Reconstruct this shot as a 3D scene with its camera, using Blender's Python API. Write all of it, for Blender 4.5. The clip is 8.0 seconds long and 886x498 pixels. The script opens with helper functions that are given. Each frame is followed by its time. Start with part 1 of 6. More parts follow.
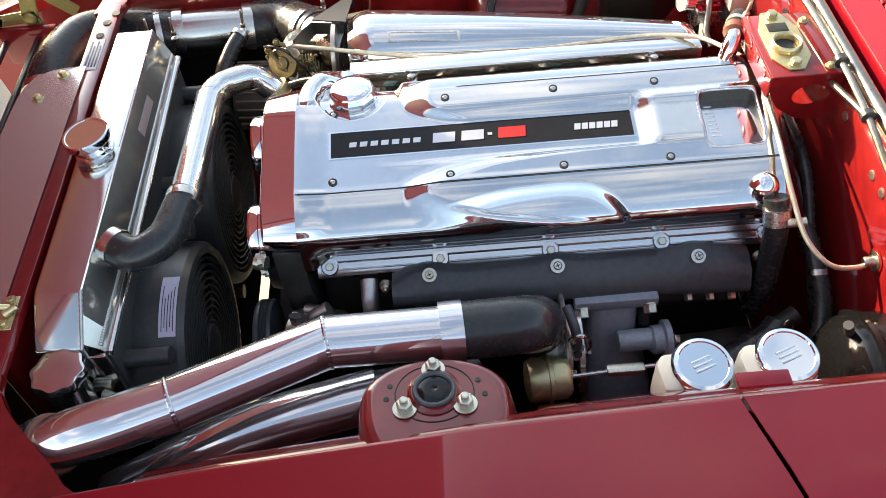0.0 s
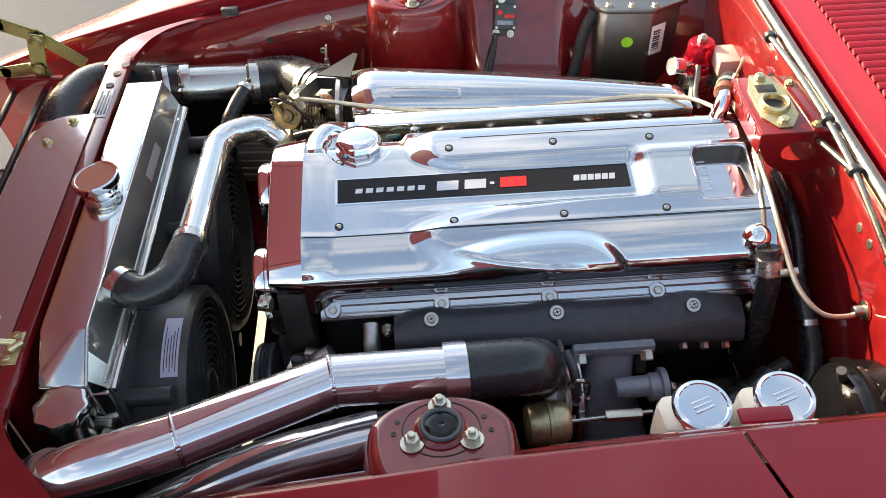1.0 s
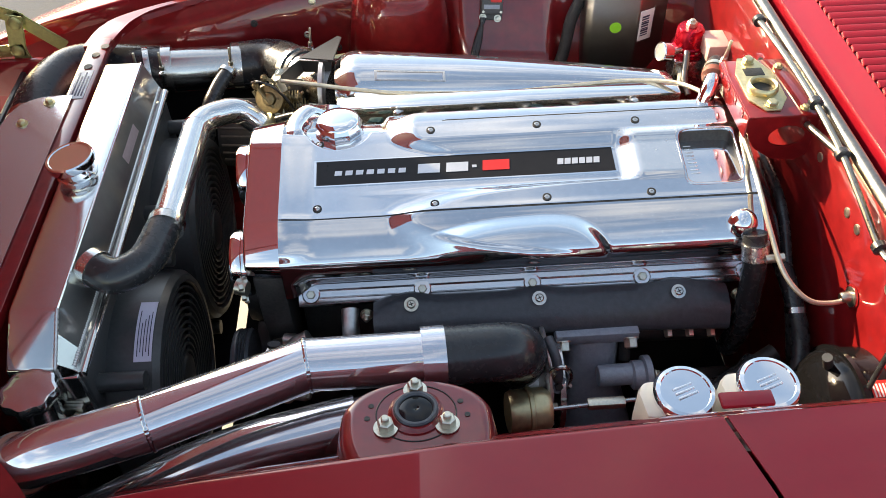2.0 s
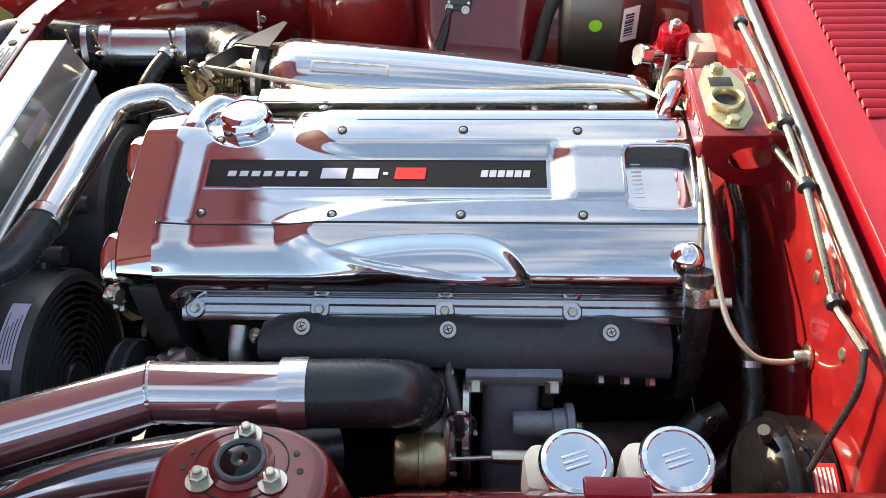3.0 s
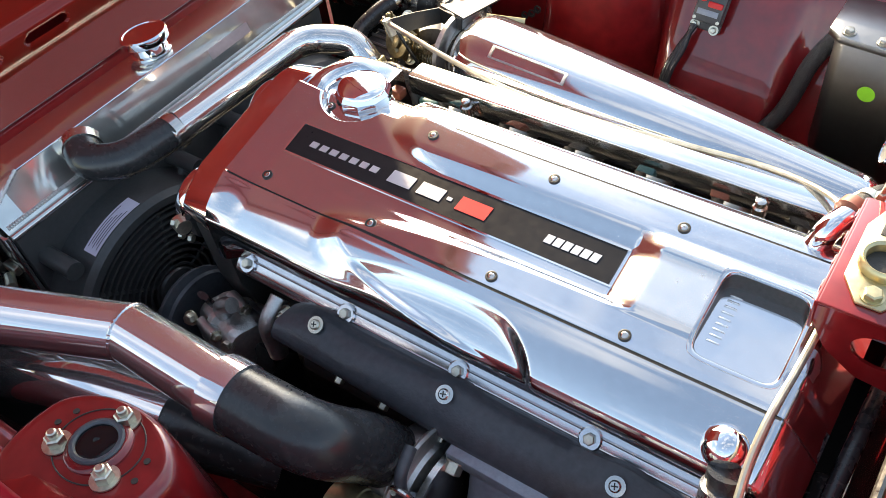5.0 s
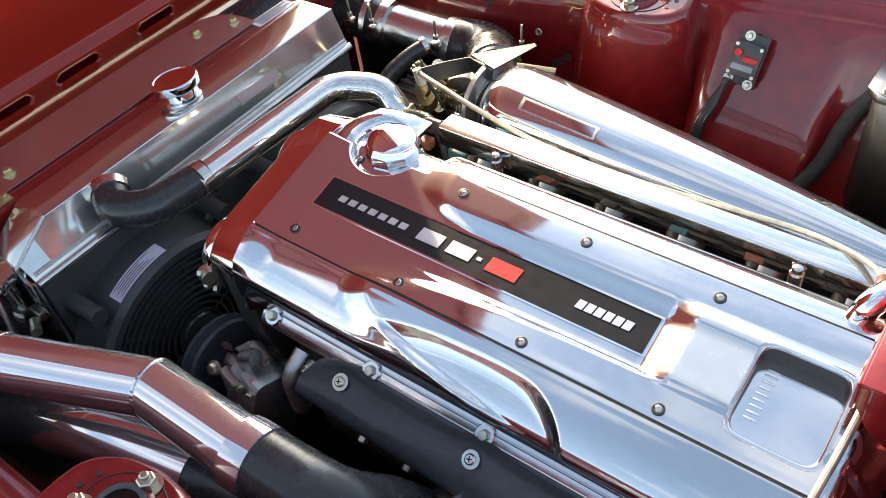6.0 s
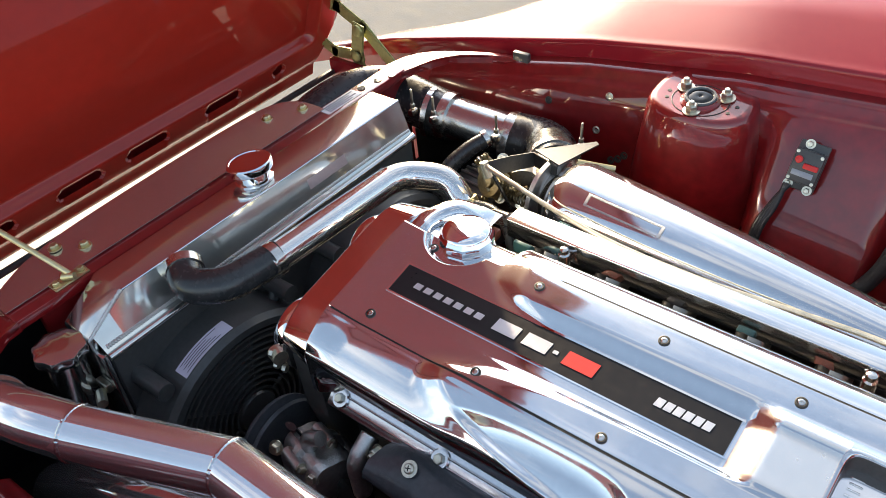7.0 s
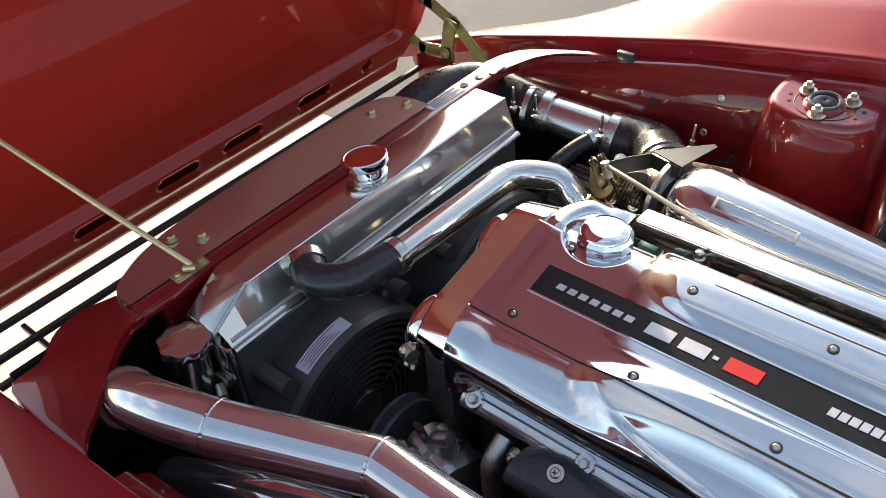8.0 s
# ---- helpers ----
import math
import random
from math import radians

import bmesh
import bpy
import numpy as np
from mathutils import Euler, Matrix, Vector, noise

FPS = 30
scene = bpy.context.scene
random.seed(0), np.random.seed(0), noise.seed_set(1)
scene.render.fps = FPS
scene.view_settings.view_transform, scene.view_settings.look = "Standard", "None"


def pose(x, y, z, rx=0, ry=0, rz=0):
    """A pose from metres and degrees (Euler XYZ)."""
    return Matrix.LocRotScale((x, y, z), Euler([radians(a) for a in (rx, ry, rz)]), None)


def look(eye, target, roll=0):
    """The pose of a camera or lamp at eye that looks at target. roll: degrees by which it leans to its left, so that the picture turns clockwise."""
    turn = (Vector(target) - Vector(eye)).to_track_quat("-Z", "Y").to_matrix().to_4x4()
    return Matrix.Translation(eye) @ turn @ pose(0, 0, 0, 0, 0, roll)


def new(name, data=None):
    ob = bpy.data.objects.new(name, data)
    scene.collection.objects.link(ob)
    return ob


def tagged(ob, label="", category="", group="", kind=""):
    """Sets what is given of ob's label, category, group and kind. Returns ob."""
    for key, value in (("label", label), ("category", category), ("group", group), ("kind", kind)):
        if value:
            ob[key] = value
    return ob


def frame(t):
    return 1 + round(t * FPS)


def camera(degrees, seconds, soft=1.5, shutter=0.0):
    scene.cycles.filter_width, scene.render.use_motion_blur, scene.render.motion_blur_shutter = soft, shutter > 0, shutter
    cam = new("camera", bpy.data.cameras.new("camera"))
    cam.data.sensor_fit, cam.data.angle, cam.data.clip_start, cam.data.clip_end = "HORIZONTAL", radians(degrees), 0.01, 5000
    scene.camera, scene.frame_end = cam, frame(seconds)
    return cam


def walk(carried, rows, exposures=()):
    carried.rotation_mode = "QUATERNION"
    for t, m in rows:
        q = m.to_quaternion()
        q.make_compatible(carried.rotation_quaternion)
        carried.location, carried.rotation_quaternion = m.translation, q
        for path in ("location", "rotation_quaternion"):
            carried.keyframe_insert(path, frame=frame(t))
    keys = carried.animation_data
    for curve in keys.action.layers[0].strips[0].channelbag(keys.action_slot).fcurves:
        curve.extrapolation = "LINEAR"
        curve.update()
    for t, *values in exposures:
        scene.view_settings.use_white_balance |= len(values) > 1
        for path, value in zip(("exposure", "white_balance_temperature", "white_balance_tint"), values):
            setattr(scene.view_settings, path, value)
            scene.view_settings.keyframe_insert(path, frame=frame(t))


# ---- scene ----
cam = camera(55.2, 8.0, 0.8)
PATH = [
    (0, (-0.155, -0.774, 1.662), (-0.17, 0.512, 0.129), -5.0),
    (0.5, (-0.177, -0.799, 1.665), (-0.157, 0.565, 0.202), -3.4),
    (1, (-0.19, -0.815, 1.659), (-0.142, 0.591, 0.238), -2.1),
    (1.2, (-0.194, -0.822, 1.653), (-0.134, 0.588, 0.237), -1.7),
    (2.3, (-0.133, -0.798, 1.605), (-0.079, 0.601, 0.177), -1.3),
    (2.5, (-0.073, -0.768, 1.581), (-0.027, 0.639, 0.16), -1.1),
    (3, (0.022, -0.696, 1.544), (-0.065, 0.701, 0.116), -2.1),
    (3.5, (0.008, -0.615, 1.514), (-0.104, 0.741, 0.049), -2.3),
    (4, (0.067, -0.538, 1.497), (-0.252, 0.739, -0.009), -4.1),
    (4.2, (0.149, -0.501, 1.491), (-0.368, 0.73, 0.002), -4.9),
    (5.3, (0.314, -0.402, 1.503), (-0.598, 0.609, 0.038), -9.4),
    (5.5, (0.307, -0.392, 1.51), (-0.609, 0.622, 0.05), -9.3),
    (6, (0.281, -0.397, 1.513), (-0.666, 0.643, 0.091), -8.6),
    (6.5, (0.253, -0.411, 1.536), (-0.757, 0.713, 0.226), -7.6),
    (7, (0.231, -0.445, 1.541), (-0.803, 0.692, 0.26), -6.1),
    (7.5, (0.2, -0.477, 1.542), (-0.866, 0.644, 0.275), -4.9),
    (8, (0.104, -0.531, 1.538), (-0.944, 0.597, 0.26), -5.1),
]
EXPOSE = [(0.0, 2.58, 9900, 10), (1.0, 2.41, 9700, 10), (2.5, 2.35, 9400, 10), (4.0, 2.48, 9100, 10), (5.5, 2.54, 9200, 10), (6.5, 2.44, 9300, 10), (7.2, 2.30, 9300, 10), (8.0, 2.06, 9300, 10)]
walk(cam, [(t, look(eye, target, roll)) for t, eye, target, roll in PATH], EXPOSE)

# ---- world and sun ----
SUN_DIR = Vector((-0.690, 0.607, 0.393)).normalized()
world = bpy.data.worlds.new("sky")
scene.world = world
world.use_nodes = True
wn = world.node_tree.nodes
sky = wn.new("ShaderNodeTexSky")
sky.sky_type = "NISHITA"
sky.sun_disc = False
sky.sun_elevation = math.asin(SUN_DIR.z)
sky.sun_rotation = math.atan2(SUN_DIR.x, SUN_DIR.y)
sky.dust_density, sky.air_density, sky.ozone_density = 0.6, 1.0, 2.5
# thin bright clouds over the blue
wl = world.node_tree.links
wco, wmap, wnoise, wramp, wmix = wn.new("ShaderNodeTexCoord"), wn.new("ShaderNodeMapping"), wn.new("ShaderNodeTexNoise"), wn.new("ShaderNodeMapRange"), wn.new("ShaderNodeMix")
wmap.inputs["Scale"].default_value = (1.0, 1.0, 2.2)
wnoise.inputs["Scale"].default_value, wnoise.inputs["Detail"].default_value, wnoise.inputs["Roughness"].default_value = 2.6, 8, 0.55
wramp.inputs["From Min"].default_value, wramp.inputs["From Max"].default_value = 0.50, 0.74
wramp.inputs["To Max"].default_value = 0.34
wmix.data_type = "RGBA"
wmix.inputs["B"].default_value = (6.0, 6.2, 6.6, 1)
wl.new(wco.outputs["Generated"], wmap.inputs["Vector"])
wl.new(wmap.outputs[0], wnoise.inputs["Vector"])
wl.new(wnoise.outputs["Fac"], wramp.inputs["Value"])
wl.new(wramp.outputs[0], wmix.inputs["Factor"])
wl.new(sky.outputs[0], wmix.inputs["A"])
# haze brightens the sky towards the sun
wdot, whaze, wmul = wn.new("ShaderNodeVectorMath"), wn.new("ShaderNodeMapRange"), wn.new("ShaderNodeMix")
wdot.operation = "DOT_PRODUCT"
wdot.inputs[1].default_value = SUN_DIR
whaze.interpolation_type = "SMOOTHSTEP"
whaze.inputs["From Min"].default_value, whaze.inputs["From Max"].default_value = 0.78, 1.0
whaze.inputs["To Min"].default_value, whaze.inputs["To Max"].default_value = 0.68, 1.9
wmul.data_type, wmul.blend_type = "RGBA", "MULTIPLY"
wmul.inputs["Factor"].default_value = 1.0
wl.new(wco.outputs["Generated"], wdot.inputs[0])
wl.new(wdot.outputs["Value"], whaze.inputs["Value"])
wl.new(wmix.outputs["Result"], wmul.inputs["A"])
wl.new(whaze.outputs[0], wmul.inputs["B"])
wl.new(wmul.outputs["Result"], wn["Background"].inputs[0])
wn["Background"].inputs[1].default_value = 0.15
sun_data = bpy.data.lights.new("sun", "SUN")
sun_data.energy, sun_data.angle, sun_data.color = 2.2, radians(0.53), (1.0, 0.92, 0.80)
sun = new("sun", sun_data)
sun.matrix_world = look(SUN_DIR * 10, (0, 0, 0))


# ---- materials ----
def mat(name, base, rough=0.4, metal=0.0, vary=0.15, scale=30.0, bump=0.0, bump_scale=200.0, coat=0.0, rough_vary=0.08, second=None, haze=0.0):
    """Principled surface with two scales of noise in colour and roughness, and fine relief."""
    m = bpy.data.materials.new(name)
    m.use_nodes = True
    t = m.node_tree
    n, l = t.nodes, t.links
    p = n["Principled BSDF"]
    co = n.new("ShaderNodeTexCoord")
    big, fine = n.new("ShaderNodeTexNoise"), n.new("ShaderNodeTexNoise")
    big.inputs["Scale"].default_value, fine.inputs["Scale"].default_value = scale * 0.2, scale * 4
    big.inputs["Detail"].default_value = 6
    l.new(co.outputs["Object"], big.inputs["Vector"])
    l.new(co.outputs["Object"], fine.inputs["Vector"])
    add = n.new("ShaderNodeMath")
    add.operation = "ADD"
    l.new(big.outputs["Fac"], add.inputs[0])
    l.new(fine.outputs["Fac"], add.inputs[1])
    ramp = n.new("ShaderNodeMapRange")
    ramp.inputs["From Min"].default_value, ramp.inputs["From Max"].default_value = 0.6, 1.4
    l.new(add.outputs[0], ramp.inputs["Value"])
    mix = n.new("ShaderNodeMix")
    mix.data_type = "RGBA"
    low = tuple(c * (1 - vary) for c in base)
    high = second or tuple(min(1.0, c * (1 + vary)) for c in base)
    mix.inputs["A"].default_value = (*low, 1)
    mix.inputs["B"].default_value = (*high, 1)
    l.new(ramp.outputs[0], mix.inputs["Factor"])
    l.new(mix.outputs["Result"], p.inputs["Base Color"])
    rr = n.new("ShaderNodeMapRange")
    rr.inputs["To Min"].default_value, rr.inputs["To Max"].default_value = max(0.0, rough - rough_vary), min(1.0, rough + rough_vary)
    l.new(ramp.outputs[0], rr.inputs["Value"])
    l.new(rr.outputs[0], p.inputs["Roughness"])
    p.inputs["Metallic"].default_value = metal
    p.inputs["Coat Weight"].default_value = coat
    p.inputs["Coat Roughness"].default_value = 0.03
    p.inputs["Coat IOR"].default_value = 1.5
    if bump:
        bn, bp = n.new("ShaderNodeTexNoise"), n.new("ShaderNodeBump")
        bn.inputs["Scale"].default_value, bn.inputs["Detail"].default_value = bump_scale, 4
        bp.inputs["Strength"].default_value, bp.inputs["Distance"].default_value = bump, 0.002
        l.new(co.outputs["Object"], bn.inputs["Vector"])
        l.new(bn.outputs["Fac"], bp.inputs["Height"])
        l.new(bp.outputs["Normal"], p.inputs["Normal"])
    if haze:
        # fine scratches spread part of the reflection
        h, ms = n.new("ShaderNodeBsdfPrincipled"), n.new("ShaderNodeMixShader")
        h.inputs["Roughness"].default_value, h.inputs["Metallic"].default_value = 0.55, metal
        l.new(mix.outputs["Result"], h.inputs["Base Color"])
        ms.inputs[0].default_value = haze
        l.new(p.outputs[0], ms.inputs[1])
        l.new(h.outputs[0], ms.inputs[2])
        l.new(ms.outputs[0], n["Material Output"].inputs["Surface"])
    return m


RED = mat("red paint", (0.255, 0.004, 0.013), 0.45, 0.05, 0.05, 20, 0.008, 60, coat=1.0)
# body red in separate tones, tuning the underside's and bay's brightness by colour
UNDER = mat("red paint underside tone", (0.34, 0.020, 0.013), 0.40, 0.0, 0.1, 12, 0.22, 6, coat=0.7)
RED_BAY = mat("red paint bay tone", (0.190, 0.006, 0.008), 0.42, 0.10, 0.34, 14, 0.02, 90, coat=1.0)
POLISH = mat("polished aluminium", (0.68, 0.69, 0.71), 0.07, 1.0, 0.04, 25, 0.010, 25, rough_vary=0.03, haze=0.035)
PIPE = mat("polished steel pipe", (0.70, 0.69, 0.72), 0.06, 1.0, 0.03, 25, 0.008, 25, rough_vary=0.03, haze=0.20)
TUBE = mat("polished stainless tube", (0.72, 0.71, 0.70), 0.10, 1.0, 0.06, 30, 0.01, 30, rough_vary=0.05, haze=0.14)
CHROME = mat("chrome", (0.88, 0.88, 0.89), 0.03, 1.0, 0.02, 20, rough_vary=0.02)
BRUSHED = mat("brushed aluminium", (0.75, 0.76, 0.78), 0.28, 1.0, 0.08, 60, 0.05, 400)
SATIN = mat("cast aluminium", (0.62, 0.62, 0.61), 0.42, 1.0, 0.2, 40, 0.25, 500)
FLANGE = mat("satin polished aluminium", (0.56, 0.57, 0.60), 0.20, 1.0, 0.08, 40, 0.012, 120)
SHEETAL = mat("scuffed aluminium sheet", (0.62, 0.62, 0.63), 0.10, 1.0, 0.05, 20, 0.02, 30, rough_vary=0.04, haze=0.26)
RAD = mat("radiator aluminium", (0.60, 0.60, 0.59), 0.11, 1.0, 0.06, 25, 0.02, 40, rough_vary=0.05, haze=0.08)
RADDULL = mat("dull radiator side", (0.56, 0.57, 0.55), 0.09, 1.0, 0.10, 14, 0.01, 40, haze=0.3)
RAMP = mat("machined aluminium", (0.84, 0.83, 0.81), 0.27, 1.0, 0.02, 25, rough_vary=0.03)
RAWCAST = mat("unpolished casting", (0.10, 0.095, 0.09), 0.5, 0.7, 0.3, 60, 0.1, 300)
BRASS = mat("tarnished brass plate", (0.24, 0.19, 0.11), 0.36, 0.95, 0.35, 60, 0.1, 300)
DULL = mat("dull steel tube", (0.24, 0.23, 0.205), 0.34, 1.0, 0.2, 60, 0.1, 300)
STEEL = mat("stainless steel", (0.62, 0.60, 0.57), 0.22, 1.0, 0.1, 50)
BOLT = mat("zinc bolt", (0.60, 0.57, 0.48), 0.35, 1.0, 0.2, 80)
GOLD = mat("yellow zinc plate", (0.56, 0.48, 0.29), 0.38, 0.9, 0.2, 40, 0.1, 300)
RUBBER = mat("black silicone hose", (0.026, 0.027, 0.029), 0.27, 0.0, 0.2, 30, 0.1, 200)
PLASTIC = mat("black plastic", (0.050, 0.052, 0.053), 0.36, 0.0, 0.2, 40, 0.1, 300)
BLACK = mat("black coated steel", (0.056, 0.063, 0.074), 0.38, 0.0, 0.3, 30, 0.2, 300)
GUNK = mat("dark engine metal", (0.03, 0.029, 0.028), 0.5, 0.3, 0.4, 30, 0.3, 200)
PLATE = mat("black name plate", (0.014, 0.014, 0.016), 0.35, 0.0, 0.1, 30)
PLATE.node_tree.nodes["Principled BSDF"].inputs["Specular IOR Level"].default_value = 0.25
SILVER = mat("silver letter metal", (0.62, 0.64, 0.68), 0.35, 0.6, 0.05, 40)
WHITE = mat("white print", (0.80, 0.80, 0.80), 0.5, 0, 0.03, 30)
REDPRINT = mat("red print", (0.62, 0.02, 0.02), 0.45, 0, 0.05, 30)
TANKW = mat("milky plastic tank", (0.72, 0.68, 0.58), 0.4, 0, 0.06, 20)
REDANO = mat("red anodised aluminium", (0.55, 0.01, 0.03), 0.25, 0.7, 0.1, 30)
FADED = mat("faded label", (0.40, 0.30, 0.30), 0.35, 0.3, 0.12, 40)
BRACKET = mat("black bracket steel", (0.022, 0.022, 0.022), 0.45, 0.0, 0.5, 60, 0.15, 300)
STICK = mat("lilac sticker", (0.62, 0.58, 0.70), 0.4, 0, 0.04, 60)
GROUND = mat("driveway concrete", (0.40, 0.385, 0.36), 0.9, 0, 0.2, 3, 0.3, 60)
ASPHALT = mat("street asphalt", (0.046, 0.057, 0.074), 0.85, 0, 0.3, 4, 0.4, 120)
BRAID = mat("braided cable", (0.60, 0.56, 0.45), 0.35, 0.8, 0.25, 400)
GREEN = mat("green dot sticker", (0.25, 0.75, 0.05), 0.5, 0, 0.05, 30)

INK = mat("dark ink", (0.05, 0.05, 0.09), 0.5, 0, 0.1, 60)
CLAY = mat("reddish rubber", (0.22, 0.06, 0.035), 0.5, 0, 0.2, 60)
TEAL = mat("teal plastic", (0.03, 0.14, 0.15), 0.45, 0, 0.1, 40)
CAST = mat("grey painted casting", (0.26, 0.295, 0.345), 0.42, 0.25, 0.2, 40, 0.3, 400)
GLOSSBLACK = mat("gloss black enamel", (0.006, 0.006, 0.007), 0.09, 0.0, 0.1, 30, 0.02, 60)
GLOSSBLACK.node_tree.nodes["Principled BSDF"].inputs["Specular IOR Level"].default_value = 0.3
BRAIDDARK = mat("black braided hose", (0.018, 0.018, 0.019), 0.5, 0, 0.6, 500, 0.6, 900)
DARKCHROME = mat("brushed dark tank", (0.30, 0.30, 0.295), 0.34, 1.0, 0.06, 30, 0.02, 40)
PINK = mat("pale pink plastic", (0.62, 0.40, 0.36), 0.5, 0, 0.08, 30)
# near black without sheen: the bay's deep shade set as a colour
SHADE_BLACK = mat("matt black shade fill", (0.010, 0.010, 0.010), 0.9, 0, 0.3, 20, 0.1, 80)
SHADE_BLACK.node_tree.nodes["Principled BSDF"].inputs["Specular IOR Level"].default_value = 0.05
OLIVE = mat("olive zinc plate", (0.36, 0.35, 0.15), 0.42, 0.55, 0.2, 40, 0.1, 200)

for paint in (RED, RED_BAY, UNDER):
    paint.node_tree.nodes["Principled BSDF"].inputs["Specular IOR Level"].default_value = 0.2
    paint.node_tree.nodes["Principled BSDF"].inputs["Coat IOR"].default_value = {"red paint": 1.38, "red paint bay tone": 1.62}.get(paint.name, 1.5)


# ---- mesh helpers ----
def mesh_from(name, bm, material, sharp=35):
    bmesh.ops.recalc_face_normals(bm, faces=bm.faces)
    me = bpy.data.meshes.new(name)
    bm.to_mesh(me)
    bm.free()
    for f in me.polygons:
        f.use_smooth = True
    me.set_sharp_from_angle(angle=radians(sharp))
    me.materials.append(material)
    return me


def part(name, bm, material, parent=None, label="", sharp=35):
    ob = new(name, mesh_from(name, bm, material, sharp))
    if parent:
        ob.parent = parent
    if label:
        tagged(ob, label)
    return ob


def thing(name, label, category, at=(0, 0, 0), group="", kind=""):
    """An Empty at the base of a thing; its parts are laid in world places and moved under it."""
    return tagged(new(name), label, category, group, kind)


def solo(name, bm, material, label, category, group="", kind="", sharp=35):
    return tagged(part(name, bm, material, None, "", sharp), label, category, group, kind)


def box(lo, hi, bevel=0.003, bm=None, m=None, seg=2):
    bm2 = bmesh.new()
    lo, hi = Vector(lo), Vector(hi)
    c, s = (lo + hi) / 2, hi - lo
    bmesh.ops.create_cube(bm2, size=1, matrix=Matrix.Translation(c) @ Matrix.Diagonal((*s, 1)))
    if bevel:
        bmesh.ops.bevel(bm2, geom=bm2.edges[:], offset=bevel, segments=seg, affect="EDGES", profile=0.5)
    if m:
        bm2.transform(m)
    return join(bm, bm2)


def join(bm, other):
    if bm is None:
        return other
    me = bpy.data.meshes.new("tmp")
    other.to_mesh(me)
    other.free()
    bm.from_mesh(me)
    bpy.data.meshes.remove(me)
    return bm


def grid(points, bm=None, loop_u=False, loop_v=False):
    """Quads over rows of points."""
    bm = bm or bmesh.new()
    rows = [[bm.verts.new(p) for p in r] for r in points]
    nu, nv = len(rows), len(rows[0])
    for i in range(nu if loop_u else nu - 1):
        for j in range(nv if loop_v else nv - 1):
            a, b = rows[i], rows[(i + 1) % nu]
            bm.faces.new((a[j], a[(j + 1) % nv], b[(j + 1) % nv], b[j]))
    return bm, rows


def spline(pts, n=8):
    """Catmull-Rom through the points."""
    pts = [Vector(p) for p in pts]
    ext = [pts[0] * 2 - pts[1]] + pts + [pts[-1] * 2 - pts[-2]]
    out = []
    for i in range(1, len(ext) - 2):
        p0, p1, p2, p3 = ext[i - 1:i + 3]
        for k in range(n):
            t = k / n
            out.append(0.5 * (2 * p1 + (p2 - p0) * t + (2 * p0 - 5 * p1 + 4 * p2 - p3) * t * t + (3 * p1 - p0 - 3 * p2 + p3) * t ** 3))
    out.append(pts[-1])
    return out


def rounded(pts, radius, n=8):
    """A polyline with its corners rounded by arcs of about that radius."""
    pts = [Vector(p) for p in pts]
    out = [pts[0]]
    for a, b, c in zip(pts, pts[1:], pts[2:]):
        d1, d2 = (a - b), (c - b)
        r = min(radius, d1.length * 0.48, d2.length * 0.48)
        p, q = b + d1.normalized() * r, b + d2.normalized() * r
        for k in range(n + 1):
            t = k / n
            out.append(p * (1 - t) ** 2 + b * 2 * t * (1 - t) + q * t * t)
    out.append(pts[-1])
    return out


def tube(pts, radius, seg=20, caps=True, bm=None, squash=1.0):
    """A swept round along points; radius is a number or one for each point."""
    pts = [Vector(p) for p in pts]
    rad = radius if isinstance(radius, (list, tuple)) else [radius] * len(pts)
    tang = [((pts[min(i + 1, len(pts) - 1)] - pts[max(i - 1, 0)]).normalized()) for i in range(len(pts))]
    up = Vector((0, 0, 1)) if abs(tang[0].z) < 0.9 else Vector((0, 1, 0))
    nrm = (up - tang[0] * up.dot(tang[0])).normalized()
    rows = []
    for p, t, r in zip(pts, tang, rad):
        nrm = (nrm - t * nrm.dot(t)).normalized()
        b = t.cross(nrm)
        rows.append([p + (nrm * math.cos(a) * squash + b * math.sin(a)) * r for a in (2 * math.pi * k / seg for k in range(seg))])
    bm, made = grid(rows, bm, loop_v=True)
    if caps:
        bm.faces.new(made[0])
        bm.faces.new(made[-1])
    return bm


def lathe(profile, base, axis, seg=32, bm=None, lobes=0, depth=0.0):
    """Turns (radius, height) pairs round an axis from base."""
    axis = Vector(axis).normalized()
    side = axis.orthogonal().normalized()
    other = axis.cross(side)
    rows = []
    for r, h in profile:
        row = []
        for k in range(seg):
            a = 2 * math.pi * k / seg
            rr = r * (1 + depth * math.cos(lobes * a)) if lobes else r
            row.append(Vector(base) + axis * h + (side * math.cos(a) + other * math.sin(a)) * max(rr, 1e-5))
        rows.append(row)
    bm, made = grid(rows, bm, loop_v=True)
    for row, (r, h) in ((made[0], profile[0]), (made[-1], profile[-1])):
        bm.faces.new(row)
    return bm


def hex_bolt(at, axis, r=0.007, h=0.007, washer=0.0, stud=0.0, bm=None):
    prof = []
    bm = bm or bmesh.new()
    if washer:
        lathe([(washer, 0), (washer, 0.0016), (washer * 0.5, 0.0016)], at, axis, 24, bm)
    lathe([(r * 0.98, 0.0012), (r, 0.002), (r, h), (r * 0.82, h + 0.0012), (r * 0.5, h + 0.0014)], at, axis, 6, bm)
    if stud:
        lathe([(r * 0.5, h), (r * 0.5, h + stud), (r * 0.35, h + stud + 0.001)], at, axis, 12, bm)
    return bm


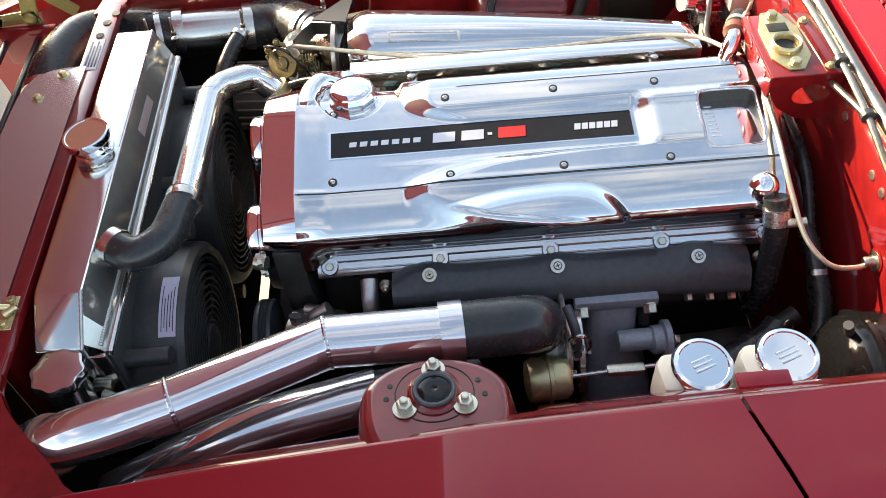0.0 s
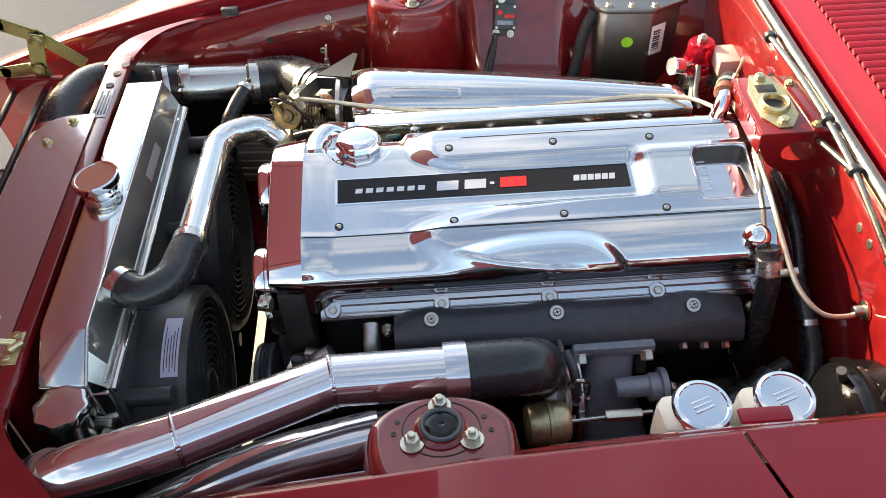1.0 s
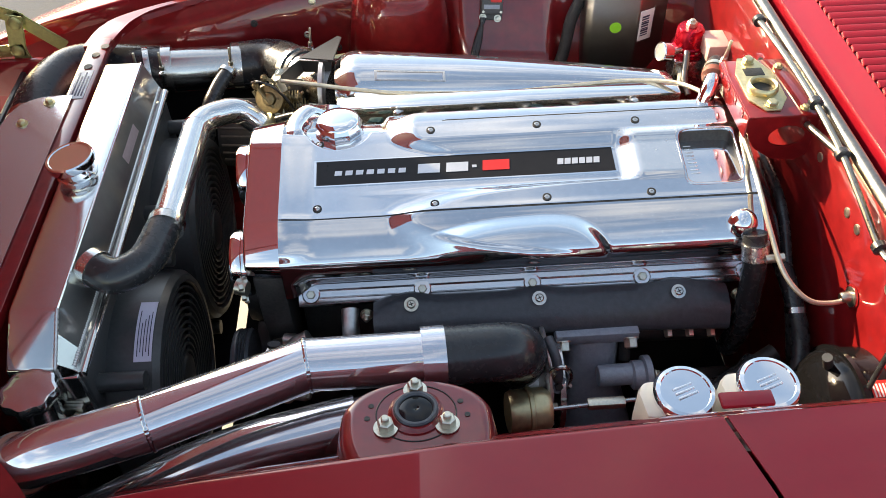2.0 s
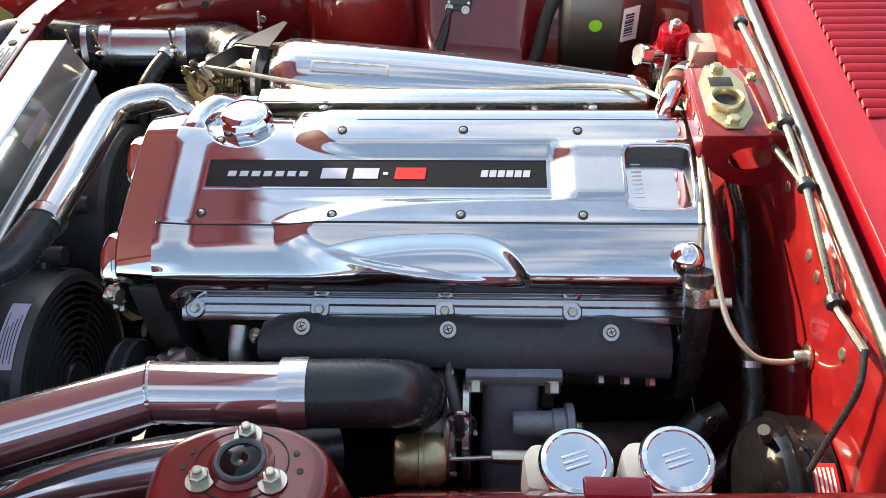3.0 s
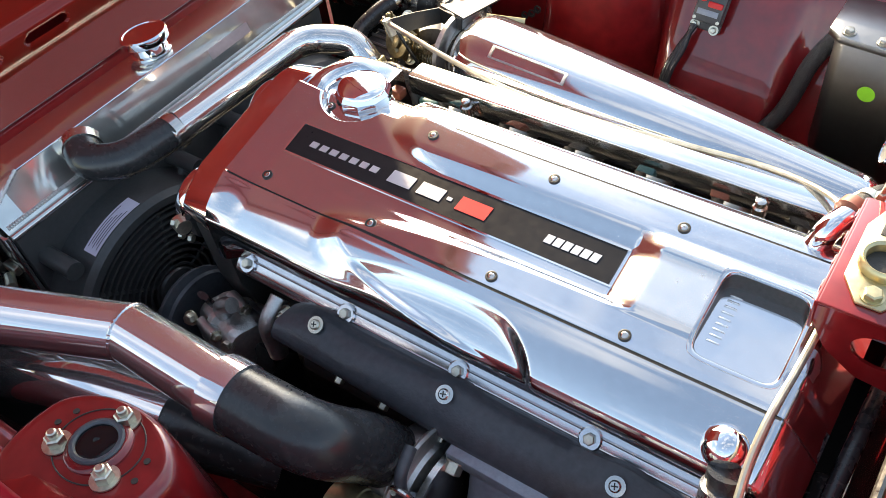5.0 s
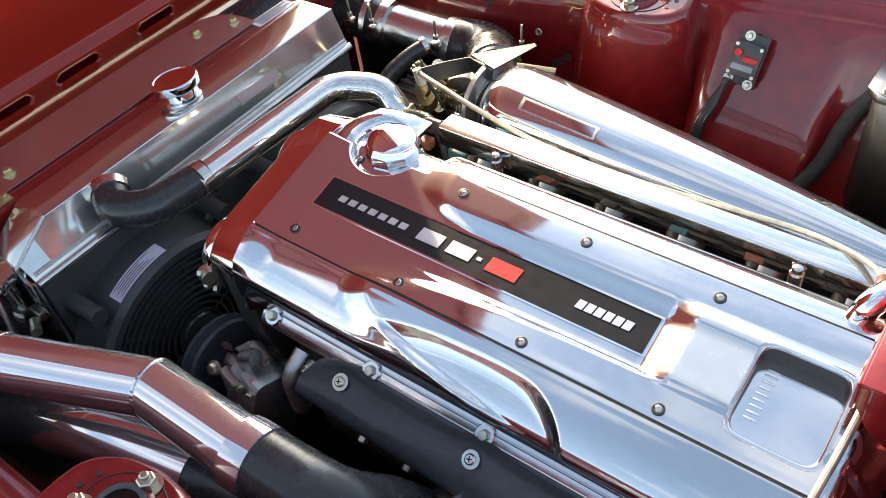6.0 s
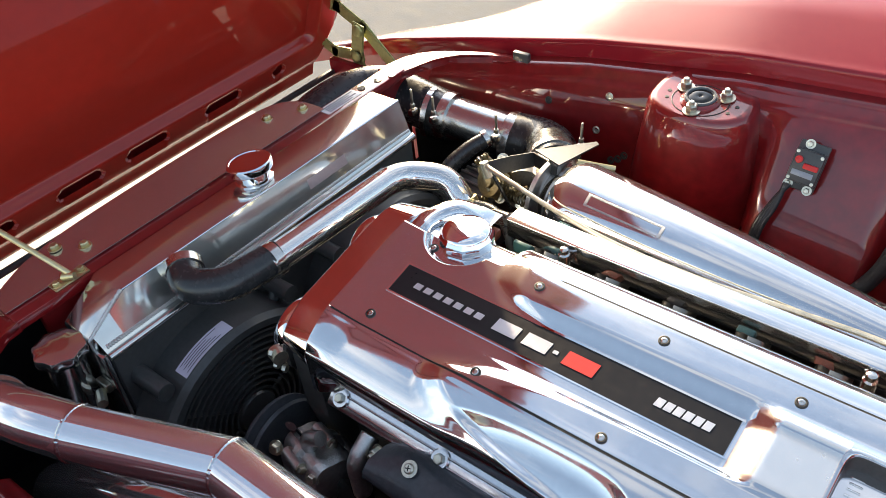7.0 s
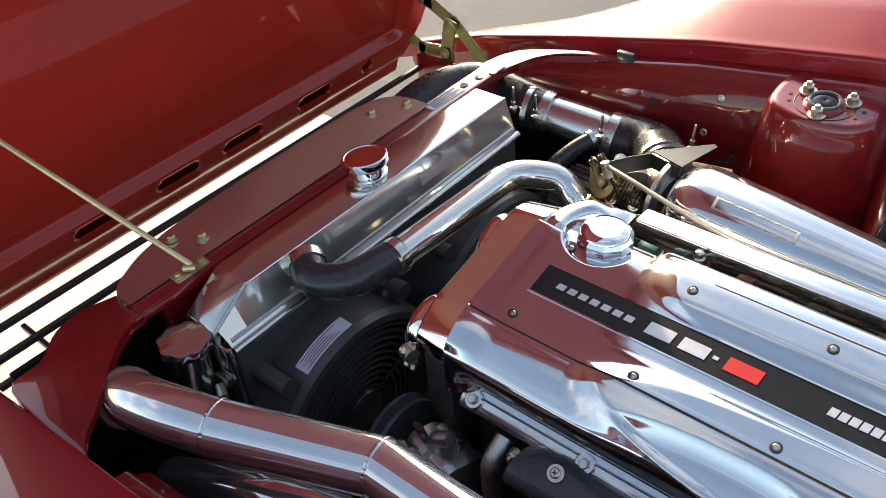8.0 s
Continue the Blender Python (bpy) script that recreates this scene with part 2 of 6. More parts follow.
def extrude_poly(poly, lo, hi, axis=2, bevel=0.002, bm=None):
    """A flat outline (two coordinates) made solid along an axis."""
    b2 = bmesh.new()

    def put(p, h):
        q = [0, 0, 0]
        others = [k for k in range(3) if k != axis]
        q[others[0]], q[others[1]], q[axis] = p[0], p[1], h
        return q
    a = [b2.verts.new(put(p, lo)) for p in poly]
    b = [b2.verts.new(put(p, hi)) for p in poly]
    b2.faces.new(a)
    b2.faces.new(b)
    n = len(poly)
    for i in range(n):
        b2.faces.new((a[i], a[(i + 1) % n], b[(i + 1) % n], b[i]))
    if bevel:
        bmesh.ops.bevel(b2, geom=b2.edges[:], offset=bevel, segments=2, affect="EDGES", profile=0.5)
    return join(bm, b2)


def slab(place, us, vs, lo, hi):
    """A thin curved plate: place(u, v, lift) gives its points, from lift lo to lift hi."""
    bm, top = grid([[place(u, v, hi) for v in vs] for u in us])
    bm, low = grid([[place(u, v, lo) for v in vs] for u in us], bm)
    nu, nv = len(us), len(vs)
    rim = [(i, 0) for i in range(nu)] + [(nu - 1, j) for j in range(1, nv)] + [(i, nv - 1) for i in range(nu - 2, -1, -1)] + [(0, j) for j in range(nv - 2, 0, -1)]
    for (i, j), (k, l) in zip(rim, rim[1:] + rim[:1]):
        bm.faces.new((top[i][j], top[k][l], low[k][l], low[i][j]))
    return bm


def ring_plate(outer, centre, rx, rz, y0, y1, n=40):
    """An upright plate across y with an oval hole; outer is a star-shaped outline in x and z."""
    def reach(a):
        d = (math.cos(a), math.sin(a))
        best = 0.0
        for p, q in zip(outer, outer[1:] + outer[:1]):
            ex, ez = q[0] - p[0], q[1] - p[1]
            det = d[0] * -ez + d[1] * ex
            if abs(det) < 1e-9:
                continue
            wx, wz = p[0] - centre[0], p[1] - centre[1]
            t = (wx * -ez + wz * ex) / det
            s = (d[0] * wz - d[1] * wx) / det
            if t > 0 and -1e-6 <= s <= 1 + 1e-6:
                best = max(best, t)
        return best
    loops = []
    for y, hole in ((y0, True), (y0, False), (y1, False), (y1, True)):
        row = []
        for k in range(n):
            a = 2 * math.pi * k / n
            if hole:
                row.append((centre[0] + rx * math.cos(a), y, centre[1] + rz * math.sin(a)))
            else:
                r = reach(a)
                row.append((centre[0] + r * math.cos(a), y, centre[1] + r * math.sin(a)))
        loops.append(row)
    bm, _ = grid(loops, None, True, True)
    return bm


def shell(bm, thickness):
    """Gives sheet metal its thickness."""
    bm.normal_update()
    bmesh.ops.recalc_face_normals(bm, faces=bm.faces[:])
    bm.normal_update()
    bmesh.ops.solidify(bm, geom=bm.faces[:], thickness=thickness)


def smooth(v, a, b):
    t = min(1.0, max(0.0, (v - a) / (b - a)))
    return t * t * (3 - 2 * t)


def along(x, table):
    """Smooth value at x from a short table of (x, value)."""
    xs, vs = [p[0] for p in table], [p[1] for p in table]
    return float(np.interp(x, xs, vs))


def eased(table):
    """A smooth curve through a short table of (x, value), to be read with along()."""
    return [(p.x, p.y) for p in spline([(a, b, 0) for a, b in table], 8)]


# ---- body: ground, wings, bay ----
YC = 0.1315          # the car's middle
EDGE = [(-1.15, 0.70), (-1.05, 0.735), (-0.86, 0.80), (-0.65, 0.852), (-0.4, 0.908), (-0.15, 0.947), (0.1, 0.967), (0.45, 0.985), (0.9, 0.995)]


def edge_z(x):
    return along(x, EDGE)


def mirror(y, side):
    """side -1: the wing beside the camera; +1: the one across the engine."""
    return YC + side * y


bm, _ = grid([[(x, y, 0) for y in np.linspace(-60, 60, 13)] for x in np.linspace(-60, 60, 13)])
solo("ground", bm, ASPHALT, "grey street asphalt beyond the car", "ground", kind="structure")


bm = box((-14, -16, -0.10), (14, 1.15, 0.012), 0.004)
solo("driveway", bm, GROUND, "pale sunlit concrete driveway under the car", "driveway", kind="structure")

body = thing("car_body", "glossy dark red car body with an open engine bay", "car body")


def wing(side, label):
    """Outer wing panel: inner lip, crown and flank, with the gutter flange below the lip."""
    xs = np.linspace(-1.12, 0.098 if side < 0 else 0.75, 48)
    k = 1.0 if side > 0 else 0.2
    prof = [(0.5235, -0.030), (0.5235, -0.006), (0.5240, -0.0035), (0.5252, -0.0014), (0.5272, -0.0001), (0.5300, 0.0008), (0.54, 0.004), (0.60, 0.022), (0.66, 0.030), (0.72, 0.022), (0.77, -0.01), (0.80, -0.06), (0.815, -0.14), (0.82, -0.26), (0.815, -0.5), (0.80, -0.62)]
    rows = []
    for x in xs:
        f = 1 - smooth(x, -0.95, -0.35)
        rows.append([(x + (0.23 * (d - 0.5235) * smooth(x, -0.10, 0.098) if side < 0 else 0.0), mirror(d - f * 0.16 * smooth(d, 0.56, 0.82), side), max(0.22, edge_z(x) + h * (k * (1 - f) if h > 0 else 1) + k * (1 - f) * 0.022 * smooth(d, 0.53, 0.66) - f * (0.10 if side > 0 else 0.03) * smooth(d, 0.54, 0.80))) for d, h in prof])
    bm, _ = grid(rows)
    shell(bm, -0.0018 * side)
    return part("wing", bm, RED, body, label, 60)


wing(-1, "glossy dark red painted front wing of the car")
wing(1, "glossy dark red painted front wing in the sun")

# panel behind the near wing, past the shut line
rows = []
for x in np.linspace(0.102, 0.75, 20):
    rows.append([(x + 0.23 * (d - 0.5235) * (1 - smooth(x, 0.102, 0.40)), mirror(d, -1), max(0.22, edge_z(x) + h)) for d, h in [(0.5235, -0.03), (0.5235, -0.004), (0.526, 0), (0.54, 0.001), (0.60, 0.0085), (0.66, 0.0104), (0.72, 0.0088), (0.77, -0.0056), (0.80, -0.0556), (0.82, -0.2556), (0.80, -0.6156)]])
bm, _ = grid(rows)
shell(bm, 0.0018)
part("side_panel", bm, RED, body, "dark red panel behind the shut line", 50)


def apron(side, label):
    """Inner wing: gutter shelf, pressed side wall and chassis rail."""
    xs = np.linspace(-0.72 if side > 0 else -0.50, 0.37, 90)
    rows = []
    for x in xs:
        z = edge_z(x)
        lean = 0.10 * smooth(x, -0.095, -0.065) * (1 - 0.4 * smooth(x, 0.09, 0.11))
        rows.append([(x, mirror(d, side), zz) for d, zz in [(0.5225, z - 0.031), (0.512, z - 0.034), (0.505, z - 0.0355), (0.500, z - 0.040), (0.497, z - 0.050), (0.488, z - 0.056), (0.482, z - 0.062), (0.476 - lean * 0.18, z - 0.10), (0.462 - lean * 0.5, z - 0.18), (0.445 - lean * 0.8, z - 0.26), (0.42 - lean, 0.60), (0.40 - lean, 0.52), (0.33 - lean * 0.5, 0.50), (0.31, 0.46), (0.31, 0.38)]])
    bm, _ = grid(rows)
    shell(bm, -0.0018 * side)
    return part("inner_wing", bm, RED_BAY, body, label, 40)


apron(-1, "red painted inner wing panel, in shade")
apron(1, "red painted inner wing panel with small drilled holes")


def strut_tower(side, label):
    """Tower with a flat top, three nuts on washers and a rubber centre cap."""
    cx, top = -0.182, 0.897
    cy = mirror(0.456, side)
    rows = []
    for h, grow in [(0, -0.012), (0, -0.006), (-0.003, -0.001), (-0.010, 0.003), (-0.06, 0.012), (-0.16, 0.026), (-0.36, 0.05)]:
        ring = []
        for k in range(48):
            a = 2 * math.pi * k / 48
            r = 0.075 + grow
            px, py = r * 1.0 * math.cos(a), r * 0.92 * math.sin(a)
            if py * side < 0:
                py *= 0.66
            else:
                px, py = (r * math.copysign(min(1.0, abs(math.cos(a)) ** 0.6), math.cos(a)) * (1 + 0.10 * abs(math.sin(a)))), py * 1.2
            zz = top + h + 0.008 * (py * side) / 0.07
            ring.append((cx + px, cy + py, zz))
        rows.append(ring)
    bm, made = grid(rows, loop_v=True)
    bm.faces.new(made[0])
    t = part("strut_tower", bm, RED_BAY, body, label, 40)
    up = Vector((0, -0.11 * side, 1)).normalized()
    c = Vector((cx, cy - side * 0.0, top))
    part("collar", lathe([(0.029, -0.001), (0.0285, 0.002), (0.0255, 0.004), (0.0240, 0.006), (0.0225, 0.006)], c, up, 36), RED_BAY, t)
    ring = [c + Vector((0.041 * math.cos(a), 0.036 * math.sin(a), 0.0003 + 0.0041 * side * math.sin(a))) for a in (2 * math.pi * k / 48 for k in range(49))]
    part("seam", tube(ring, 0.0007, 6), GUNK, t)
    part("centre_cap", lathe([(0.0178, 0.0050), (0.0170, 0.0066), (0.012, 0.0078), (0.004, 0.0082), (0.0022, 0.0076), (0.0008, 0.0070)], c, up, 32), GLOSSBLACK, t, "glossy black cap")
    part("cap_ring", lathe([(0.0228, 0.001), (0.0230, 0.0075), (0.0215, 0.0092), (0.0190, 0.0092), (0.0174, 0.0072), (0.0174, 0.002)], c, up, 36), BLACK, t, "black rubber ring")
    for dx, dy in ((-0.046, -0.012), (-0.050, 0.004), (0.046, -0.012), (0.052, 0.006)):
        part("drain_hole", lathe([(0.0030, 0.0002), (0.0030, 0.0008), (0.0008, 0.0008)], (cx + dx, cy + side * dy, top + 0.008 * dy / 0.07), up, 12), GUNK, t)
    for dx, dy in ((0, -0.029), (-0.031, 0.018), (0.031, 0.018)):
        p = Vector((cx + dx, cy + side * dy, top + 0.008 * dy / 0.07 + 0.001))
        nut = part("nut", hex_bolt(p, up, 0.0085, 0.010, 0.0125, 0.006), BOLT, t, "zinc plated nut on a washer")
    return t


for side in (-1, 1):
    part("tyre", lathe([(0.20, -0.085), (0.29, -0.09), (0.305, -0.07), (0.31, 0.0), (0.305, 0.07), (0.29, 0.09), (0.20, 0.085)], (-0.182, mirror(0.66, side), 0.322), (0, 1, 0), 48), RUBBER, body)

strut_tower(-1, "red painted strut tower with three zinc nuts")
strut_tower(1, "red strut tower in sun with three zinc nuts")

# firewall: lower wall, folded lip and a deep gutter in front of the cowl
front = [(0.361, 0.36), (0.361, 0.926), (0.364, 0.934), (0.367, 0.942), (0.369, 0.950), (0.372, 0.954), (0.375, 0.954), (0.377, 0.950), (0.378, 0.898), (0.401, 0.896), (0.403, 0.960)]
bm = extrude_poly(front + [(x + 0.003, z - (0.003 if x < 0.403 else 0)) for x, z in reversed(front)], YC - 0.515, YC + 0.515, 1, 0)
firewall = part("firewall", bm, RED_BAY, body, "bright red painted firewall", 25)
x0, x1, ya, yb = 0.431, 0.70, 0.045, 0.46


def cowl_z(x):
    return 0.978 + 0.012 * smooth(x, 0.388, 0.445) + 0.02 * (x - 0.388)


bm = bmesh.new()
for lo, hi in (((0.392, mirror(0.55, -1)), (x0, mirror(0.55, 1))), ((x0, mirror(0.55, -1)), (x1, ya)), ((x0, yb), (x1, mirror(0.55, 1))), ((x1, mirror(0.55, -1)), (0.80, mirror(0.55, 1)))):
    grid([[(x, y, cowl_z(x)) for y in np.linspace(lo[1], hi[1], 8)] for x in np.linspace(lo[0], hi[0], 8)], bm)
grid([[(x, y, z) for y in np.linspace(mirror(0.55, -1), mirror(0.55, 1), 8)] for x, z in ((0.3925, 0.910), (0.3905, 0.970), (0.3907, 0.975), (0.392, cowl_z(0.392)))], bm)
bmesh.ops.remove_doubles(bm, verts=bm.verts[:], dist=0.0005)
cowl = part("cowl", bm, RED, body, "dark red cowl panel with a louvre grille", 40)
slat_mesh = mesh_from("louvre", box((x0, -0.0062, -0.003), (x1, 0.0062, 0.003), 0.002, m=pose(0, 0, 0, 18)), RED)
y = ya + 0.006
while y < yb:
    ob = new("louvre", slat_mesh)
    ob.location = (0, y, cowl_z(x0) + 0.002)
    ob.parent = cowl
    y += 0.0168
part("duct", box((x0 - 0.003, ya - 0.003, 0.90), (x1 + 0.003, yb + 0.003, 0.955), 0.001), PLASTIC, cowl, "dark duct below the louvres")

# windscreen and roof, out of view, close the car and block low bright sky
rows = []
for t in np.linspace(0, 1, 9):
    rows.append([(0.785 + 0.68 * t + 0.09 * s * s, YC + s * (0.64 - 0.11 * t), 0.992 + 0.375 * t - 0.030 * t * s * s + 0.012 * math.sin(math.pi * t)) for s in np.linspace(-1, 1, 17)])
bm, _ = grid(rows)
shell(bm, 0.005)
part("windscreen", bm, GLOSSBLACK, body, "dark windscreen glass", 50)
rows = []
for x, z, w in ((1.465, 1.362, 0.53), (1.60, 1.385, 0.545), (1.90, 1.400, 0.55), (2.25, 1.385, 0.545), (2.45, 1.345, 0.53)):
    rows.append([(x + 0.09 * s * s * (1 - smooth(x, 1.465, 1.9)), YC + s * w, z - 0.030 * s * s) for s in np.linspace(-1, 1, 17)])
bm, _ = grid(rows)
shell(bm, 0.004)
part("roof_panel", bm, RED, body, "dark red car roof", 50)

# front: radiator support, shiny cover plate, bonnet
bm = extrude_poly([(-0.718, mirror(0.36, -1)), (-0.682, mirror(0.36, -1)), (-0.680, mirror(0.38, 1)), (-0.718, mirror(0.38, 1))], 0.834, 0.851, 2, 0.004)
box((-0.716, mirror(0.325, -1), 0.40), (-0.700, mirror(0.40, 1), 0.836), 0.003, bm)
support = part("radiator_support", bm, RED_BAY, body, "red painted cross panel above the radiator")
for side in (-1, 1):
    outline = [(-0.740, 0.3575), (-0.753, 0.398), (-0.745, 0.4375), (-0.712, 0.4775), (-0.70, 0.5205), (-0.555, 0.5205), (-0.573, 0.5075), (-0.593, 0.4825), (-0.631, 0.4425), (-0.662, 0.4075), (-0.680, 0.3775), (-0.682, 0.3575)]
    if side > 0:
        outline = [(-0.726, 0.3575), (-0.718, 0.400), (-0.700, 0.438), (-0.655, 0.472), (-0.575, 0.507), (-0.485, 0.5215), (-0.462, 0.5215), (-0.480, 0.5160), (-0.580, 0.4960), (-0.645, 0.4570), (-0.672, 0.4050), (-0.682, 0.3575)]
    curve = spline([(x, mirror(d, side), 0) for x, d in outline[1:-1]], 4)
    bm = extrude_poly([(outline[0][0], mirror(outline[0][1], side))] + [(p.x, p.y) for p in curve] + [(outline[-1][0], mirror(outline[-1][1], side))], 0.838, 0.8485, 2, 0.0015)
    for p, q in zip(outline[-4:], outline[-3:]):
        grid([[(p[0], mirror(p[1], side), z), (q[0], mirror(q[1], side), z)] for z in (0.845, 0.834)], bm)
    part("corner_plate", bm, RED_BAY, body)

plate_thing = thing("cover_plate", "thin polished aluminium plate screwed to the front panel", "cover plate")
SHEET = eased([(-0.228, -0.733), (-0.218, -0.748), (-0.195, -0.764), (-0.150, -0.783), (-0.060, -0.796), (0.200, -0.797), (0.280, -0.793), (0.314, -0.780), (0.331, -0.757), (0.336, -0.728)])
rows = []
for y in [-0.228 + 0.564 * (0.5 - 0.5 * math.cos(math.pi * k / 48)) for k in range(49)]:
    xf = along(y, SHEET)
    rows.append([(xf + (-0.704 - xf) * f, y, 0.8545 + 0.0025 * math.sin(9 * y) * smooth(f, 0.8, 0.0) - (0.006 if f == 0 else 0.0)) for f in (0.0, 0.02, 0.06, 0.3, 0.6, 1.0)])
bm, _ = grid(rows)
shell(bm, 0.0015)
part("sheet", bm, SHEETAL, plate_thing)
for x, y in ((-0.762, 0.264), (-0.735, 0.317), (-0.766, -0.120), (-0.735, -0.093)):
    part("screw", hex_bolt((x, y, 0.8545), (0, 0, 1), 0.006, 0.006, 0.009), GOLD, plate_thing, "yellow zinc screw")

BON_A = radians(109)
BON_O = Vector((-1.02, YC, 0.733))
BON_U = Vector((-math.cos(BON_A), 0, math.sin(BON_A)))
BON_N = Vector((math.sin(BON_A), 0, math.cos(BON_A)))


def bon(y, u, n=0.0):
    """A place on the raised bonnet's underside: across, up along it, and out of it towards the engine."""
    return BON_O + Vector((0, y, 0)) + BON_U * u + BON_N * n


bonnet = thing("bonnet", "dark red car bonnet raised on its front hinges", "car bonnet")


def half(u):
    return along(u, [(0, 0.4635), (0.04, 0.494), (0.09, 0.522), (0.16, 0.53), (1.0, 0.535), (1.42, 0.53)])


us = [-0.045, -0.03, -0.015, 0, 0.012, 0.04, 0.09, 0.16, 0.3, 0.5, 0.7, 0.9, 1.1, 1.3, 1.4]
bm, _ = grid([[bon(s * half(u) * 1.008, u, -0.028 - 0.05 * (1 - s * s) * smooth(u, -0.1, 0.5)) for s in np.linspace(-1, 1, 25)] for u in us])
shell(bm, 0.002)
part("skin", bm, RED, bonnet, "", 50)
SLOTS = [(-0.157, -0.085), (-0.007, 0.076), (0.127, 0.212), (0.299, 0.379), (0.466, 0.492)]


def frame_n(y, u):
    """Depth of the inner frame's pressing: a border round a recessed field, with long slots low down."""
    e = min(half(u) - abs(y), u * 1.0, 1.4 - u)
    d = -0.024 * smooth(-u, 0.030, 0.047) + 0.016 * smooth(e, 0.0, 0.030) - 0.022 * smooth(e, 0.074, 0.086)
    for a, b in SLOTS:
        yy = y + YC
        q = max(abs(yy - (a + b) / 2) - (b - a) / 2 + 0.009, 0.0)
        if math.hypot(q, u - 0.053) < 0.0115:
            d -= 0.004
    return d


ulist = [-0.045, -0.041, -0.036, -0.028, -0.02, -0.01, 0, 0.006, 0.012, 0.02, 0.03] + [0.042 + 0.0011 * k for k in range(21)] + [0.07, 0.074, 0.077, 0.08, 0.083, 0.086, 0.09, 0.1, 0.12, 0.16, 0.25, 0.4, 0.6, 0.8, 1.0, 1.2, 1.3, 1.314, 1.32, 1.326, 1.34, 1.37, 1.385, 1.4]
rows = []
for u in ulist:
    row = []
    for k in range(321):
        s = -1 + 2 * k / 320
        row.append(bon(s * half(u), u, frame_n(s * half(u), u)))
    rows.append(row)
bm, made = grid(rows)
gone = []
for u, v, lo, hi in zip(ulist, ulist[1:], made, made[1:]):
    for k in range(320):
        y = (-1 + (2 * k + 1) / 320) * half((u + v) / 2) + YC
        if any(math.hypot(max(abs(y - (a + b) / 2) - (b - a) / 2 + 0.009, 0.0), (u + v) / 2 - 0.053) < 0.0085 for a, b in SLOTS):
            gone.append(next(f for f in lo[k].link_faces if hi[k + 1] in f.verts))
bmesh.ops.delete(bm, geom=gone, context="FACES")
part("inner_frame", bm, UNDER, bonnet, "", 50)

# ---- engine ----
engine = thing("engine", "straight six engine under a mirror polished valve cover", "engine")
PROF = [(-0.036, 0.784), (-0.038, 0.799), (-0.0455, 0.8070), (-0.0530, 0.8135), (-0.0570, 0.8215), (-0.0590, 0.8300), (-0.0596, 0.8378), (-0.0585, 0.8435), (-0.0560, 0.8482), (-0.0510, 0.8534), (-0.044, 0.8595), (-0.036, 0.8654), (-0.027, 0.8709), (-0.018, 0.8757), (-0.010, 0.8797), (0.0, 0.8815), (0.03, 0.888), (0.06, 0.8945), (0.09, 0.901), (0.117, 0.9065), (0.14, 0.909), (0.16, 0.906), (0.182, 0.896), (0.198, 0.878), (0.205, 0.855), (0.205, 0.82)]
fine_prof = [Vector((0, *p)) for p in PROF]
fine_prof = spline(fine_prof, 10)
acc, lens = 0.0, [0.0]
for a, b in zip(fine_prof, fine_prof[1:]):
    acc += (b - a).length
    lens.append(acc)
SEAM = lens[min(range(len(fine_prof)), key=lambda i: (fine_prof[i] - Vector((0, -0.010, 0.8797))).length)]


def prof_at(s):
    """Place and outward normal on the cover's section, s metres from the seam."""
    s = min(max(s + SEAM, 0), lens[-1])
    y, z = np.interp(s, lens, [p.y for p in fine_prof]), np.interp(s, lens, [p.z for p in fine_prof])
    y1, z1 = np.interp(min(s + 0.002, lens[-1]), lens, [p.y for p in fine_prof]), np.interp(min(s + 0.002, lens[-1]), lens, [p.z for p in fine_prof])
    y0, z0 = np.interp(max(s - 0.002, 0), lens, [p.y for p in fine_prof]), np.interp(max(s - 0.002, 0), lens, [p.z for p in fine_prof])
    t = Vector((0, y1 - y0, z1 - z0)).normalized()
    return Vector((0, y, z)), Vector((0, -t.z, t.y))


SWOOSH = eased([(-0.100, 0.10), (-0.080, 0.00), (-0.066, -0.060), (-0.056, -0.105), (-0.045, -0.145), (-0.033, -0.172), (-0.022, -0.187), (-0.010, -0.194), (0.0, -0.190), (0.012, -0.170), (0.024, -0.138), (0.032, -0.095), (0.038, -0.030), (0.044, 0.06)])
SWOOSH_IN = eased([(0.080, -0.09), (0.088, -0.120), (0.098, -0.152), (0.106, -0.178), (0.116, -0.196), (0.126, -0.206), (0.150, -0.208), (0.2, -0.200)])
SCOOP = eased([(-0.190, -0.056), (-0.175, -0.0400), (-0.157, -0.0305), (-0.133, -0.0235), (-0.100, -0.0170), (-0.060, -0.0130), (-0.010, -0.0115), (0.022, -0.0135), (0.042, -0.0200), (0.058, -0.0310), (0.070, -0.0450), (0.080, -0.0640), (0.086, -0.080)])
CAP = (-0.272, 0.163)     # the oil filler on the cover: x, and s across it


def joint_in(x):
    """Where the seam on the intake side runs: straight, then curving in towards the filler."""
    return 0.148 - 0.024 * (1 - smooth(x, -0.206, -0.125))


